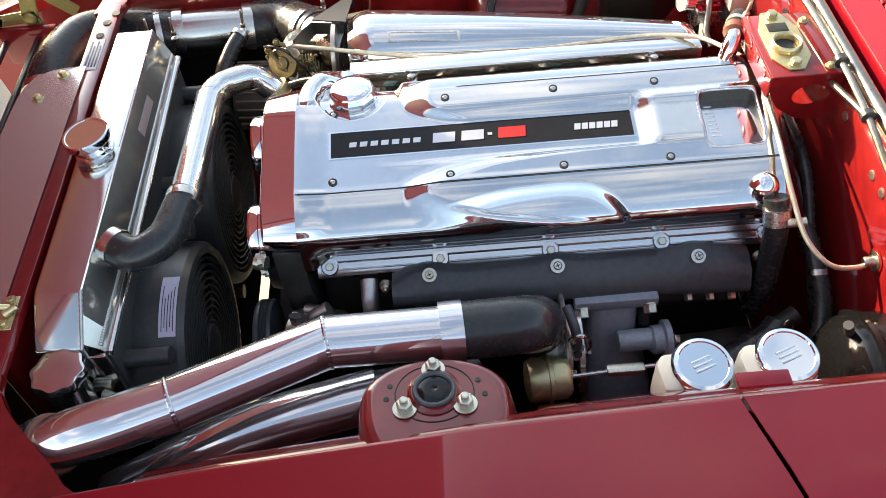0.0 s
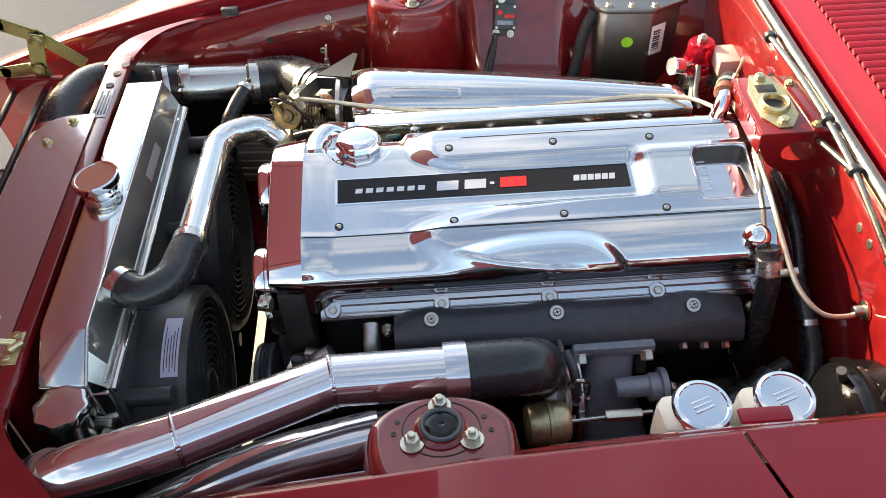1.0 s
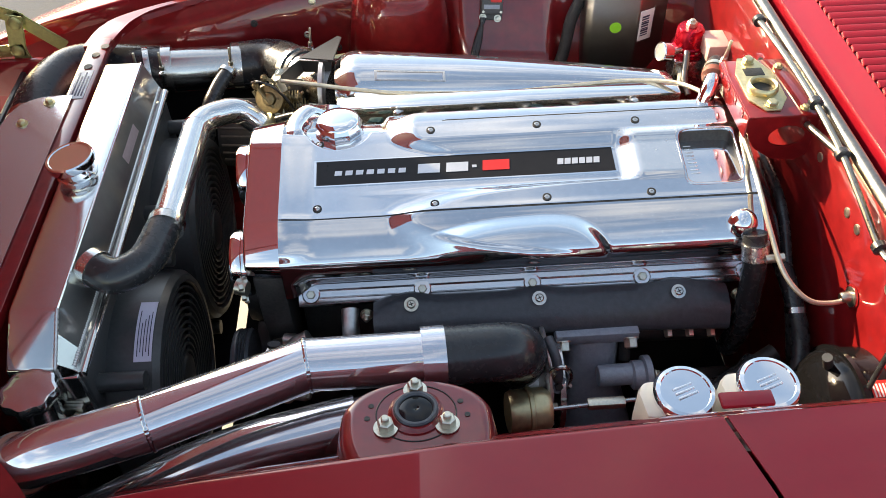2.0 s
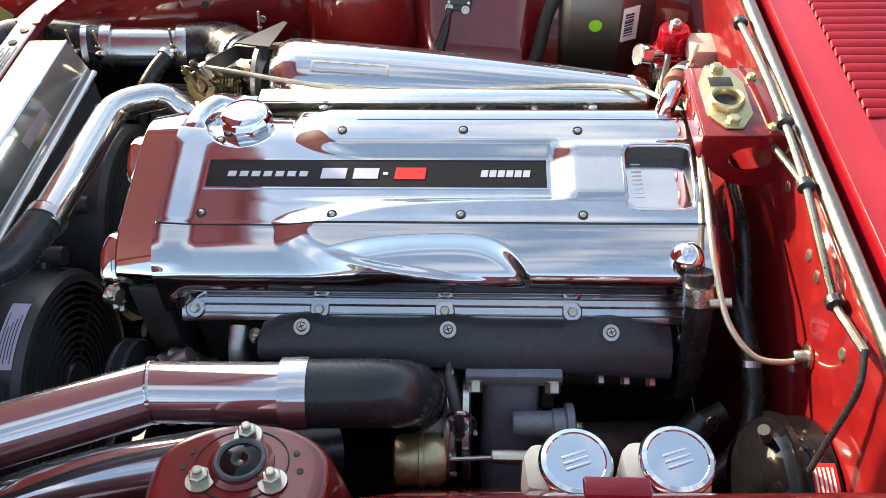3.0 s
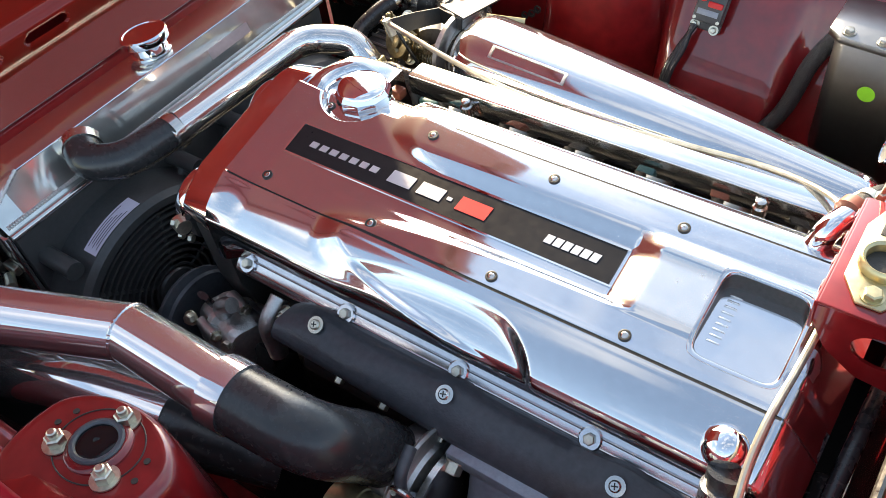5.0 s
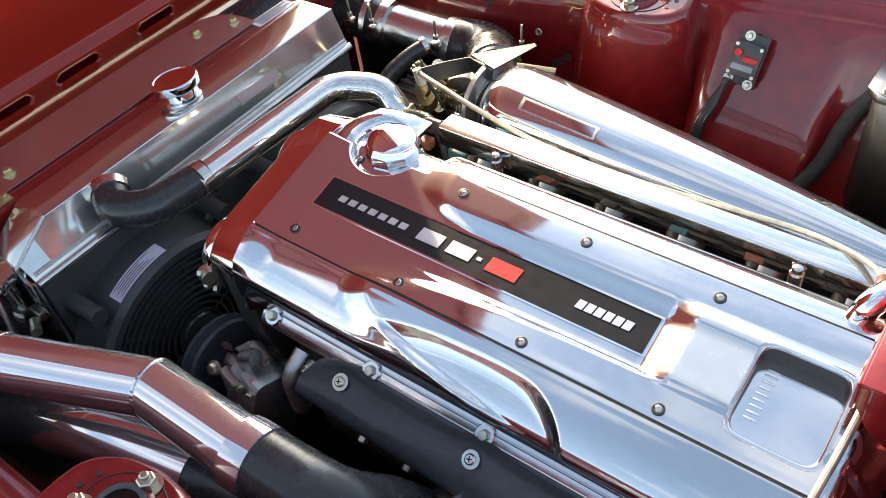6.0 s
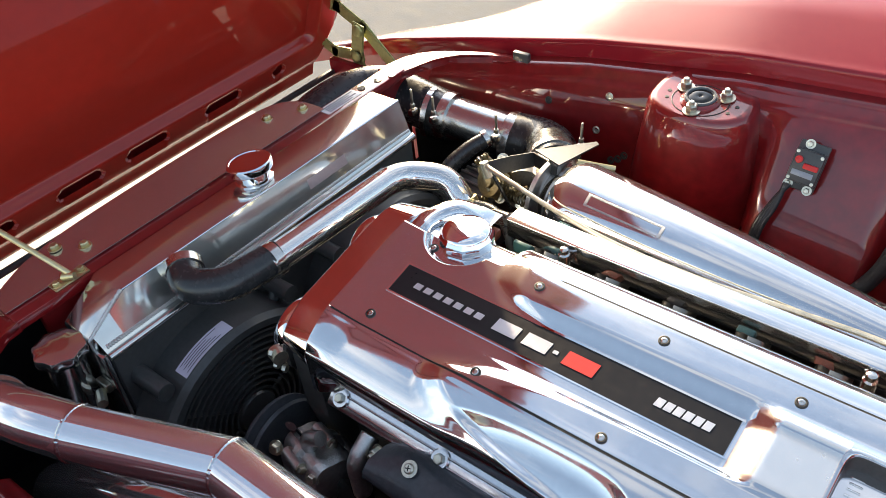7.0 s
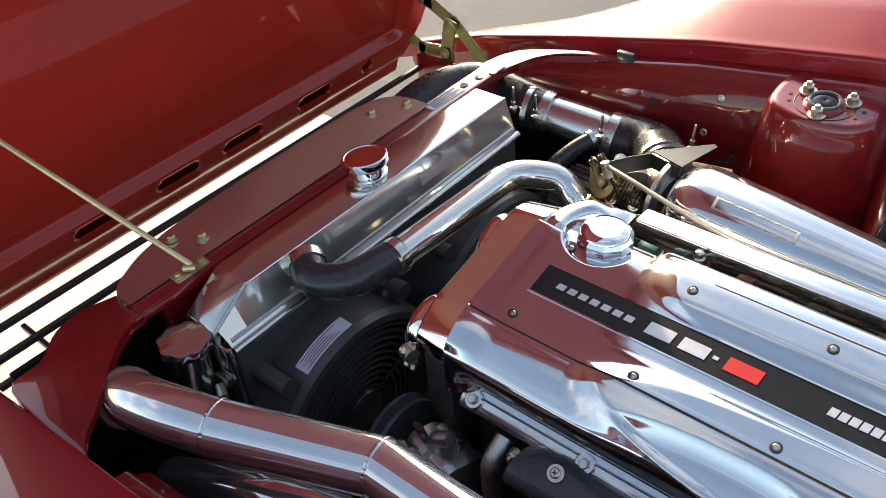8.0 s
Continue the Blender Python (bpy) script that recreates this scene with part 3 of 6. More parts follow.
def relief(x, s):
    """The cover's pressed shapes: raised strips, the rear ramp and the side scoop."""
    d = 0.0
    # exhaust side strip with a curved nose, cut away by the leaf-shaped scoop
    nose = along(s, SWOOSH)
    steep = (along(s + 0.003, SWOOSH) - along(s - 0.003, SWOOSH)) / 0.006
    far = (x - nose) / math.hypot(1.0, steep)
    up = smooth(far, -0.018, 0.024) * (1 - smooth(s, 0.031, 0.043))
    cut = 0.0
    if -0.190 < x < 0.086:
        t = min(1.0, max(0.0, (along(x, SCOOP) - s) / 0.024))
        cut = (t * (2 - t)) ** 1.3 * smooth(far, 0.009, 0.026) * (1 - smooth(x, 0.070, 0.086))
    d += 0.0082 * up * (1 - cut) * smooth(s, -0.078, -0.052)
    # intake side strip
    d += 0.011 * smooth(x - along(s, SWOOSH_IN), 0.0, 0.045) * smooth(s, 0.090, 0.119) * (1 - smooth(s, 0.165, 0.185))
    # block with a curved ramp behind the name plate
    d += 0.012 * smooth(x, 0.100, 0.134) * smooth(s, 0.030, 0.043) * (1 - smooth(s, 0.100, 0.120))
    # front edge flares up
    d += 0.0045 * (1 - smooth(x, -0.356, -0.300)) * smooth(s, -0.058, -0.044)
    # step down round the filler, open towards the intake side
    low = 1 - smooth(math.hypot(x - CAP[0], s - CAP[1]), 0.0420, 0.0500)
    d -= 0.0105 * max(low, (1 - smooth(x, -0.216, -0.201)) * smooth(s, 0.142, 0.153))
    # seam grooves
    d -= 0.0032 * (1 - smooth(abs(s), 0.0004, 0.0010))
    d -= 0.0026 * (1 - smooth(abs(s - 0.148), 0.0004, 0.0010)) * smooth(x, -0.13, -0.12)
    return d


def cover_point(x, s, p, n, d):
    """A place on the cover; near the front its wall flares out to a flange."""
    q = Vector((x, 0, 0)) + p + n * d
    k = (1 - smooth(x, -0.344, -0.308)) * smooth(-s, 0.056, 0.068)
    if k > 0:
        q.y += (-0.0590 - q.y) * k
    return q


xs = sorted(set([round(v, 5) for v in list(np.linspace(-0.349, 0.275, 300)) + list(np.linspace(-0.328, -0.198, 110)) + list(np.linspace(0.183, 0.203, 21)) + list(np.linspace(0.250, 0.270, 21))]))
ss = sorted(set([round(v, 5) for v in list(np.linspace(-SEAM, lens[-1] - SEAM, 190)) + list(np.linspace(-0.072, 0.0, 60)) + list(np.linspace(0.110, 0.160, 45)) + list(np.linspace(0.018, 0.036, 19)) + list(np.linspace(0.100, 0.118, 19)) + [-0.0012, -0.001, -0.0004, 0.0004, 0.001, 0.0012, 0.1468, 0.147, 0.1476, 0.1484, 0.149, 0.1492]]))
section = [prof_at(s) for s in ss]
rows = []
for x in xs:
    rows.append([cover_point(x, s, p, n, relief(x, s)) for s, (p, n) in zip(ss, section)])
tail = rows[-1]
# the rear end slopes down behind the last bolts
for x, d in ((0.280, 0.001), (0.284, 0.004), (0.288, 0.009), (0.302, 0.030), (0.314, 0.050)):
    rows.append([Vector((x, q.y * (1 - d * 1.5) + 0.07 * d * 1.5, q.z - d * smooth(q.z, 0.78, 0.84))) for q in tail])
bm, made = grid(rows)
bm.faces.new(made[-1])
# square well with round corners near the rear
WELL = (0.2265, 0.064, 0.0380, 0.043)
gone = []
for i in range(len(xs) - 1):
    for j in range(len(ss) - 1):
        q = max(((abs(x - WELL[0]) / WELL[2]) ** 7 + (abs(s - WELL[1]) / WELL[3]) ** 7) ** (1 / 7) for x in xs[i:i + 2] for s in ss[j:j + 2])
        if q < 1.07:
            gone.append((made[i][j], made[i + 1][j + 1]))
gone = [next(f for f in a.link_faces if b in f.verts) for a, b in gone]
bmesh.ops.delete(bm, geom=gone, context="FACES")
cover = part("valve_cover", bm, POLISH, engine, "mirror polished aluminium valve cover", 30)
cover.data.materials.append(RAMP)
for f in cover.data.polygons:
    c = f.center
    if 0.104 < c.x < 0.189 and 0.026 < c.y < 0.100 and f.normal.z > 0.8:
        f.material_index = 1



def well_z(y):
    """The floor is nearly level while the cover slopes, so the well is deep on the intake side only."""
    return 0.8880 + 0.0085 * smooth(y, -0.01, 0.11)


def on_well(k, lift, n=72):
    """A ring of places round the well, k times its size."""
    ring = []
    for a in (2 * math.pi * i / n for i in range(n)):
        c, w = math.cos(a), math.sin(a)
        x = WELL[0] + WELL[2] * k * math.copysign(abs(c) ** (2 / 7), c)
        s = WELL[1] + WELL[3] * k * math.copysign(abs(w) ** (2 / 7), w)
        p, nrm = prof_at(s)
        q = Vector((x, 0, 0)) + p + nrm * (relief(x, s) + max(lift, -0.004))
        if lift < -0.004:
            q.z += (well_z(q.y) - q.z) * min(1.0, (-0.004 - lift) / 0.0248)
        ring.append(q)
    return ring


bm, _ = grid([on_well(k, h) for k, h in ((1.10, -0.0008), (1.085, 0.0003), (1.02, 0.0003), (0.99, -0.0002), (0.975, -0.0015), (0.970, -0.004))], loop_v=True)
part("well_rim", bm, POLISH, engine, "", 50)
bm, _ = grid([on_well(0.970, -0.004), on_well(0.965, -0.0145), on_well(0.955, -0.029)], loop_v=True)
part("well_wall", bm, RAWCAST, engine, "dark unpolished wall of the well", 50)
bm, _ = grid([on_well(k, -0.0288) for k in (0.96, 0.7, 0.4, 0.1, 0.003)], loop_v=True)
part("well_floor", bm, POLISH, engine, "", 60)

# flange with bosses along the exhaust side
rows = []
for x in (-0.335, 0.278):
    rows.append([(x, y, z) for y, z in ((0.19, 0.762), (-0.047, 0.757), (-0.0535, 0.760), (-0.055, 0.765), (-0.052, 0.770), (-0.042, 0.779), (-0.034, 0.785))])
bm, made = grid(rows)
for r in made:
    bm.faces.new(r)
for z0, y0 in ((0.7705, -0.0495), (0.7775, -0.042)):
    tube([(-0.330, y0, z0 + 0.001), (0.273, y0, z0 + 0.001)], 0.0016, 8, True, bm)
part("flange", bm, FLANGE, engine, "polished flange of the valve cover")
bolt_mesh = mesh_from("flange_bolt", hex_bolt((0, 0, 0), (0, -0.65, 0.76), 0.0062, 0.005), BOLT)
boss_mesh = mesh_from("boss", lathe([(0.012, -0.008), (0.012, 0.0), (0.0105, 0.0015), (0.006, 0.0015)], (0, 0, 0), (0, -0.65, 0.76), 20), FLANGE)
for x in (-0.318, -0.168, -0.019, 0.131, 0.272):
    for nm, me in (("boss", boss_mesh), ("flange_bolt", bolt_mesh)):
        ob = new(nm, me)
        ob.location, ob.parent = (x, -0.0475, 0.7768), engine

# timing cover
def tc_row(x, grow):
    pts = []
    for s in np.linspace(-0.079, lens[-1] - SEAM, 60):
        p, n = prof_at(s)
        pts.append(Vector((x, p.y, p.z)) + n * grow)
    lo = pts[0]
    foot = [Vector((x, lo.y + 0.030, lo.z - 0.010)), Vector((x, lo.y + 0.014, lo.z - 0.0095)), Vector((x, lo.y + 0.005, lo.z - 0.0075)), Vector((x, lo.y + 0.001, lo.z - 0.0035))]
    return foot + pts + [Vector((x, pts[-1].y, 0.70)), Vector((x, pts[-1].y, 0.56))]


bm, made = grid([tc_row(x, g) for x, g in ((-0.3470, -0.0060), (-0.3487, -0.0012), (-0.3492, 0.0010), (-0.3495, 0.00095), (-0.3505, 0.0008), (-0.3720, -0.0028), (-0.3925, -0.0062), (-0.3935, -0.0064), (-0.3955, -0.0080), (-0.3970, -0.0110), (-0.3975, -0.0160))])
bm.faces.new(made[-1])
part("timing_cover", bm, CHROME, engine, "chromed timing belt cover", 30)
bm = extrude_poly([(-0.050, 0.815), (0.198, 0.815), (0.198, 0.56), (-0.020, 0.56), (-0.034, 0.66), (-0.048, 0.72)], -0.390, -0.350, 0, 0.004)
part("front_casting", bm, RAWCAST, engine, "dark casting below the timing cover")

# name plate with plain marks in place of the letters
def on_cover(x, y, lift=0.0):
    s = y * 1.024 + 0.0105
    p, n = prof_at(s)
    return Vector((x, 0, 0)) + p + n * (relief(x, s) + lift)


bm = slab(on_cover, list(np.linspace(-0.301, 0.099, 30)), list(np.linspace(0.042, 0.080, 5)), -0.0006, 0.0012)
for s0, xa in ((0.0, -0.345), (0.148, -0.222)):
    rows = []
    for x in np.linspace(xa, 0.278, 160):
        row = []
        c = joint_in(x) if s0 else 0.0
        for ds in (-0.0007, 0.0007):
            p, n = prof_at(c + ds)
            row.append(Vector((x, 0, 0)) + p + n * (relief(x, c - 0.003 if s0 else 0.003) - 0.0003))
        rows.append(row)
    sbm, _ = grid(rows)
    shell(sbm, 0.0008)
    part("joint_line", sbm, GUNK, engine)
plate = part("name_plate", bm, PLATE, engine, "black name plate with white and red marks")

bolt_mesh = mesh_from("cover_bolt", lathe([(0.0060, -0.001), (0.0059, 0.0012), (0.0050, 0.0016), (0.0038, 0.0014), (0.0036, 0.0003), (0.0005, 0.0003)], (0, 0, 0), (0, -0.2, 0.98), 20), GUNK)
head_mesh = mesh_from("bolt_head", lathe([(0.0034, 0.0003), (0.0034, 0.0014), (0.0028, 0.0017), (0.0014, 0.0017), (0.0012, 0.0008)], (0, 0, 0), (0, -0.2, 0.98), 16), STEEL)
for x, y in ((-0.299, 0.006), (-0.146, 0), (0, 0), (0.137, 0), (-0.145, 0.117), (0.001, 0.118), (0.137, 0.117), (-0.299, 0.12)):
    ob = new("cover_bolt", bolt_mesh)
    ob.location, ob.parent = on_cover(x, y, 0.0), engine
    ob = new("bolt_head", head_mesh)
    ob.location, ob.parent = on_cover(x, y, 0.0), engine

# oil filler
part("filler_neck", lathe([(0.036, -0.030), (0.036, -0.004), (0.034, 0.0), (0.031, 0.002), (0.029, 0.006)], (-0.272, 0.152, 0.889), (0, 0.02, 1), 40), POLISH, engine)
cap = part("filler_cap", lathe([(0.029, 0.0), (0.0325, 0.001), (0.0336, 0.0040), (0.0336, 0.0140), (0.0300, 0.0195), (0.010, 0.0195)], (-0.272, 0.152, 0.8955), (0, 0.02, 1), 10), CHROME, engine, "faceted chrome oil filler cap", 12)
part("crown", lathe([(0.0296, 0.0185), (0.0290, 0.0205), (0.0270, 0.0225), (0.0180, 0.0243), (0.0080, 0.0248), (0.001, 0.0249)], (-0.272, 0.152, 0.8955), (0, 0.02, 1), 48), CHROME, cap)
rows = []
for a in np.linspace(200, 340, 40):
    row = []
    for r in (0.0498, 0.0511):
        p, n = prof_at(CAP[1] + r * math.sin(radians(a)))
        x = CAP[0] + r * math.cos(radians(a))
        row.append(Vector((x, 0, 0)) + p + n * (relief(x, CAP[1] + r * math.sin(radians(a))) - 0.0002))
    rows.append(row)
bm, _ = grid(rows)
shell(bm, 0.0008)
part("joint_line", bm, GUNK, engine)
# tall curved wall of the casting round the filler's front
rows = []
for a in np.linspace(92, 226, 40):
    k = smooth(a, 92, 140) * (1 - smooth(a, 190, 226))
    c, w = math.cos(radians(a)), math.sin(radians(a))
    rows.append([(-0.272 + r * c, 0.152 + r * w, 0.887 + (h * k if h > 0 else h)) for r, h in ((0.0400, -0.012), (0.0425, 0.001), (0.0455, 0.010), (0.0490, 0.0180), (0.0530, 0.0232), (0.0570, 0.0245), (0.0640, 0.0242), (0.0720, 0.0225), (0.0765, 0.0180), (0.0785, -0.020))])
bm, _ = grid(rows)
part("filler_wall", bm, POLISH, engine, "", 60)

# block, shield, manifold and turbo
part("block", box((-0.34, -0.02, 0.30), (0.27, 0.19, 0.765), 0.01), GUNK, engine)
rows = []
SHIELD_BOLTS = (-0.184, -0.014, 0.173)
for x in np.linspace(-0.235, 0.245, 60):
    tilt = -0.058 * (x + 0.023)
    e = 0.004 - 0.007 * sum(math.exp(-((x - q) / 0.024) ** 2) for q in SHIELD_BOLTS) + 0.010 * smooth(x, -0.215, -0.235) + 0.01 * smooth(x, 0.215, 0.245)
    rows.append([(x, y, z) for y, z in ((-0.045, 0.760 - e), (-0.050, 0.772 - e), (-0.060, 0.779 - e * 0.9), (-0.074, 0.776 - e * 0.6 + tilt * 0.2), (-0.092, 0.765 + tilt * 0.6), (-0.103, 0.752 + tilt), (-0.105, 0.743 + tilt), (-0.100, 0.734 + tilt), (-0.090, 0.728 + tilt))])
bm, _ = grid(rows)
shell(bm, 0.002)
part("heat_shield", bm, BLACK, engine, "matt black exhaust heat shield", 50)
for x, m in zip(SHIELD_BOLTS, (BOLT, STEEL, STEEL)):
    sb = part("shield_bolt", lathe([(0.0096, 0), (0.0096, 0.0014), (0.0060, 0.0016), (0.0058, 0.0038), (0.0044, 0.0050), (0.0012, 0.0050)], (x, -0.0785, 0.7795 - 0.012 * (x + 0.014)), (0, -0.52, 0.85), 24), m, engine)
    for turn in (0, 90):
        part("cross_slot", box((-0.0032, -0.0006, 0.0046), (0.0032, 0.0006, 0.0053), 0, m=pose(x, -0.0785, 0.7795 - 0.012 * (x + 0.014), 31.5, 0, 0) @ pose(0, 0, 0, 0, 0, turn + 20)), GUNK, sb)

# fuel rail
rail = thing("fuel_rail", "polished square section fuel rail beside the valve cover", "fuel rail")
part("bar", box((-0.283, 0.246, 0.837), (0.245, 0.277, 0.866), 0.0022), POLISH, rail)

# intake plenum
plenum = thing("intake_plenum", "polished tapered aluminium intake plenum", "intake plenum")
rows = []
for i, x in enumerate(sorted(list(np.linspace(-0.292, 0.275, 50)) + [-0.290, -0.287, -0.284, -0.276, -0.272])):
    f = (x + 0.31) / 0.585
    r = 0.066 - 0.036 * f ** 1.6
    r *= math.sqrt(max(0.02, 1 - smooth(x, 0.245, 0.2755) ** 3)) * (0.74 + 0.26 * math.sqrt(smooth(x, -0.294, -0.258)))
    cy, cz = 0.392 - 0.045 * f, 0.797 - 0.0 * f
    rows.append([(x, cy + r * 1.02 * math.copysign(abs(math.cos(a)) ** 0.85, math.cos(a)), cz + r * math.copysign(abs(math.sin(a)) ** 0.85, math.sin(a))) for a in (2 * math.pi * k / 48 for k in range(48))])
bm, made = grid(rows, loop_v=True)
bm.faces.new(made[0]); bm.faces.new(made[-1])
part("body", bm, POLISH, plenum, "", 40)
for i in range(6):
    x = -0.25 + i * 0.095
    part("runner", tube(rounded([(x, 0.19, 0.74), (x, 0.27, 0.78), (x, 0.36, 0.775)], 0.05), 0.021, 16), DULL, plenum)

# dark box added to fill the gap below the runners
part("manifold_gap_fill", box((-0.29, 0.195, 0.66), (0.255, 0.345, 0.748), 0.01), GUNK, plenum)

# ---- radiator ----
radiator = thing("radiator", "polished aluminium radiator with welded end tanks", "radiator")
bm = extrude_poly([(-0.145, 0.66), (-0.184, 0.70), (-0.184, 0.822), (-0.122, 0.862), (0.41, 0.862), (0.41, 0.66)], -0.667, -0.607, 0, 0.004)
part("top_tank", bm, RAD, radiator)
ys = np.linspace(-0.178, 0.408, 20)
bm, _ = grid([[(-0.609, y, 0.861 - 0.039 * min(1.0, max(0.0, (-0.122 - y) / 0.060))) for y in ys], [(-0.592, y, 0.812) for y in ys], [(-0.588, y, 0.806) for y in ys]])
shell(bm, 0.002)
part("rear_face", bm, RADDULL, radiator, "", 8)
part("core", box((-0.655, -0.178, 0.44), (-0.600, 0.408, 0.80), 0.004), GUNK, radiator)
part("side_plate", box((-0.662, -0.186, 0.44), (-0.586, -0.178, 0.806), 0.002), RAD, radiator)
part("fan_plate", box((-0.598, -0.176, 0.45), (-0.584, 0.406, 0.797), 0.006), PLASTIC, radiator, "black plastic fan mounting plate")
part("filler_cap", lathe([(0.0285, 0.000), (0.0285, 0.003), (0.0255, 0.005), (0.0250, 0.015), (0.0270, 0.017), (0.0325, 0.018), (0.0335, 0.020), (0.0335, 0.029), (0.0320, 0.031), (0.0290, 0.031), (0.0280, 0.0297), (0.012, 0.0297)], (-0.645, 0.134, 0.86), (-0.12, 0, 1), 48), CHROME, radiator)


# ---- hoses and pipes ----
hose = thing("radiator_hose", "polished radiator pipe with a black rubber elbow", "radiator hose")
part("elbow", tube(rounded([(-0.592, -0.040, 0.848), (-0.560, -0.060, 0.842), (-0.525, -0.030, 0.838), (-0.511, 0.050, 0.838)], 0.05, 10), 0.0235, 24), RUBBER, hose, "black rubber elbow")
part("pipe", tube(rounded([(-0.511, 0.03, 0.838), (-0.502, 0.284, 0.833), (-0.446, 0.326, 0.820), (-0.411, 0.318, 0.786), (-0.402, 0.313, 0.745)], 0.048, 10), 0.021, 28), TUBE, hose, "polished metal pipe")
part("weld_line", lathe([(0.0208, -0.0012), (0.0216, 0), (0.0208, 0.0012)], (-0.5030, 0.262, 0.8334), (0.04, 1, 0), 36), FLANGE, hose)

charge = thing("charge_pipe", "polished intercooler pipe with weld beads and a black hose", "intercooler pipe")
W1, W2, W3 = Vector((-0.478, -0.278, 0.838)), Vector((-0.306, -0.211, 0.838)), Vector((-0.165, -0.213, 0.842))
bend = spline([(-0.668, -0.296, 0.755), (-0.640, -0.302, 0.795), (-0.612, -0.305, 0.818), (-0.580, -0.304, 0.832), (-0.535, -0.296, 0.8385), W1], 8)
part("pipe", tube(bend[:-1] + [W1.lerp(W2, 0.0), W2, W3], 0.0315, 48), PIPE, charge, "", 14)
line = rounded([(-0.172, -0.213, 0.842), (-0.062, -0.207, 0.837), (-0.050, -0.165, 0.775), (-0.048, -0.14, 0.72)], 0.055, 14)
dense = [line[0].lerp(line[1], k / 44) for k in range(44)]
for a, b in zip(line[1:], line[2:]):
    dense += [a, a.lerp(b, 0.5)]
dense.append(line[-1])
part("hose", tube(dense, [0.0343 + 0.0004 * (k % 2) for k in range(len(dense))], 36), RUBBER, charge, "black ribbed silicone hose")
lower = thing("lower_charge_pipe", "dark polished pipe running below the intercooler pipe", "intercooler pipe")
part("pipe", tube(rounded([(-0.60, -0.30, 0.66), (-0.42, -0.262, 0.738), (-0.255, -0.232, 0.748)], 0.12, 16), 0.033, 40), PIPE, lower)

# ---- radiator details ----
def on_face(y, f, lift):
    """A place on the radiator's sloping rear face, f from its top edge to its foot."""
    return Vector((-0.609 + 0.017 * f + lift, y, 0.861 - 0.049 * f + lift * 0.35))


part("label", slab(lambda u, v, lift: on_face(u, v, lift + 0.0015), [0.190, 0.27], [0.42, 0.72], 0.0, 0.0006), FADED, radiator, "worn faded paper label")
bead = mesh_from("weld_bead", lathe([(0.0022, -0.0018), (0.0034, -0.001), (0.0034, 0.001), (0.0022, 0.0018)], (0, 0, 0), (0, 1, 0), 8), SATIN)
y = -0.172
while y < 0.405:
    ob = new("weld_bead", bead)
    ob.location, ob.parent = (-0.5915, y, 0.8125), radiator
    y += 0.0033 * 1.15
rope = [Vector((-0.6085, -0.1825, 0.772)).lerp(Vector((-0.6085, -0.1825, 0.822)), k / 14) for k in range(14)] + [Vector((-0.6085, -0.1825, 0.822)).lerp(Vector((-0.6085, -0.1220, 0.8615)), k / 22) for k in range(23)]
part("weld_bead", tube(rope, [0.0020 + 0.0010 * (k % 2) for k in range(len(rope))], 8), SATIN, radiator)
# polished strip added to draw the sun's glint along the tank's edge
part("edge_glint", tube([(-0.6085, -0.122, 0.8605), (-0.6085, 0.409, 0.8605)], 0.0019, 10), POLISH, radiator)
part("edge_rod", tube([(-0.583, -0.178, 0.803), (-0.583, 0.408, 0.803)], 0.0055, 12), RAD, radiator)
part("overflow_stub", tube([(-0.645, 0.134, 0.868), (-0.618, 0.118, 0.868)], 0.004, 10), RAD, radiator)
part("neck", lathe([(0.024, -0.004), (0.0225, 0.0), (0.021, 0.006)], (-0.645, 0.134, 0.860), (0, 0, 1), 32), RAD, radiator)


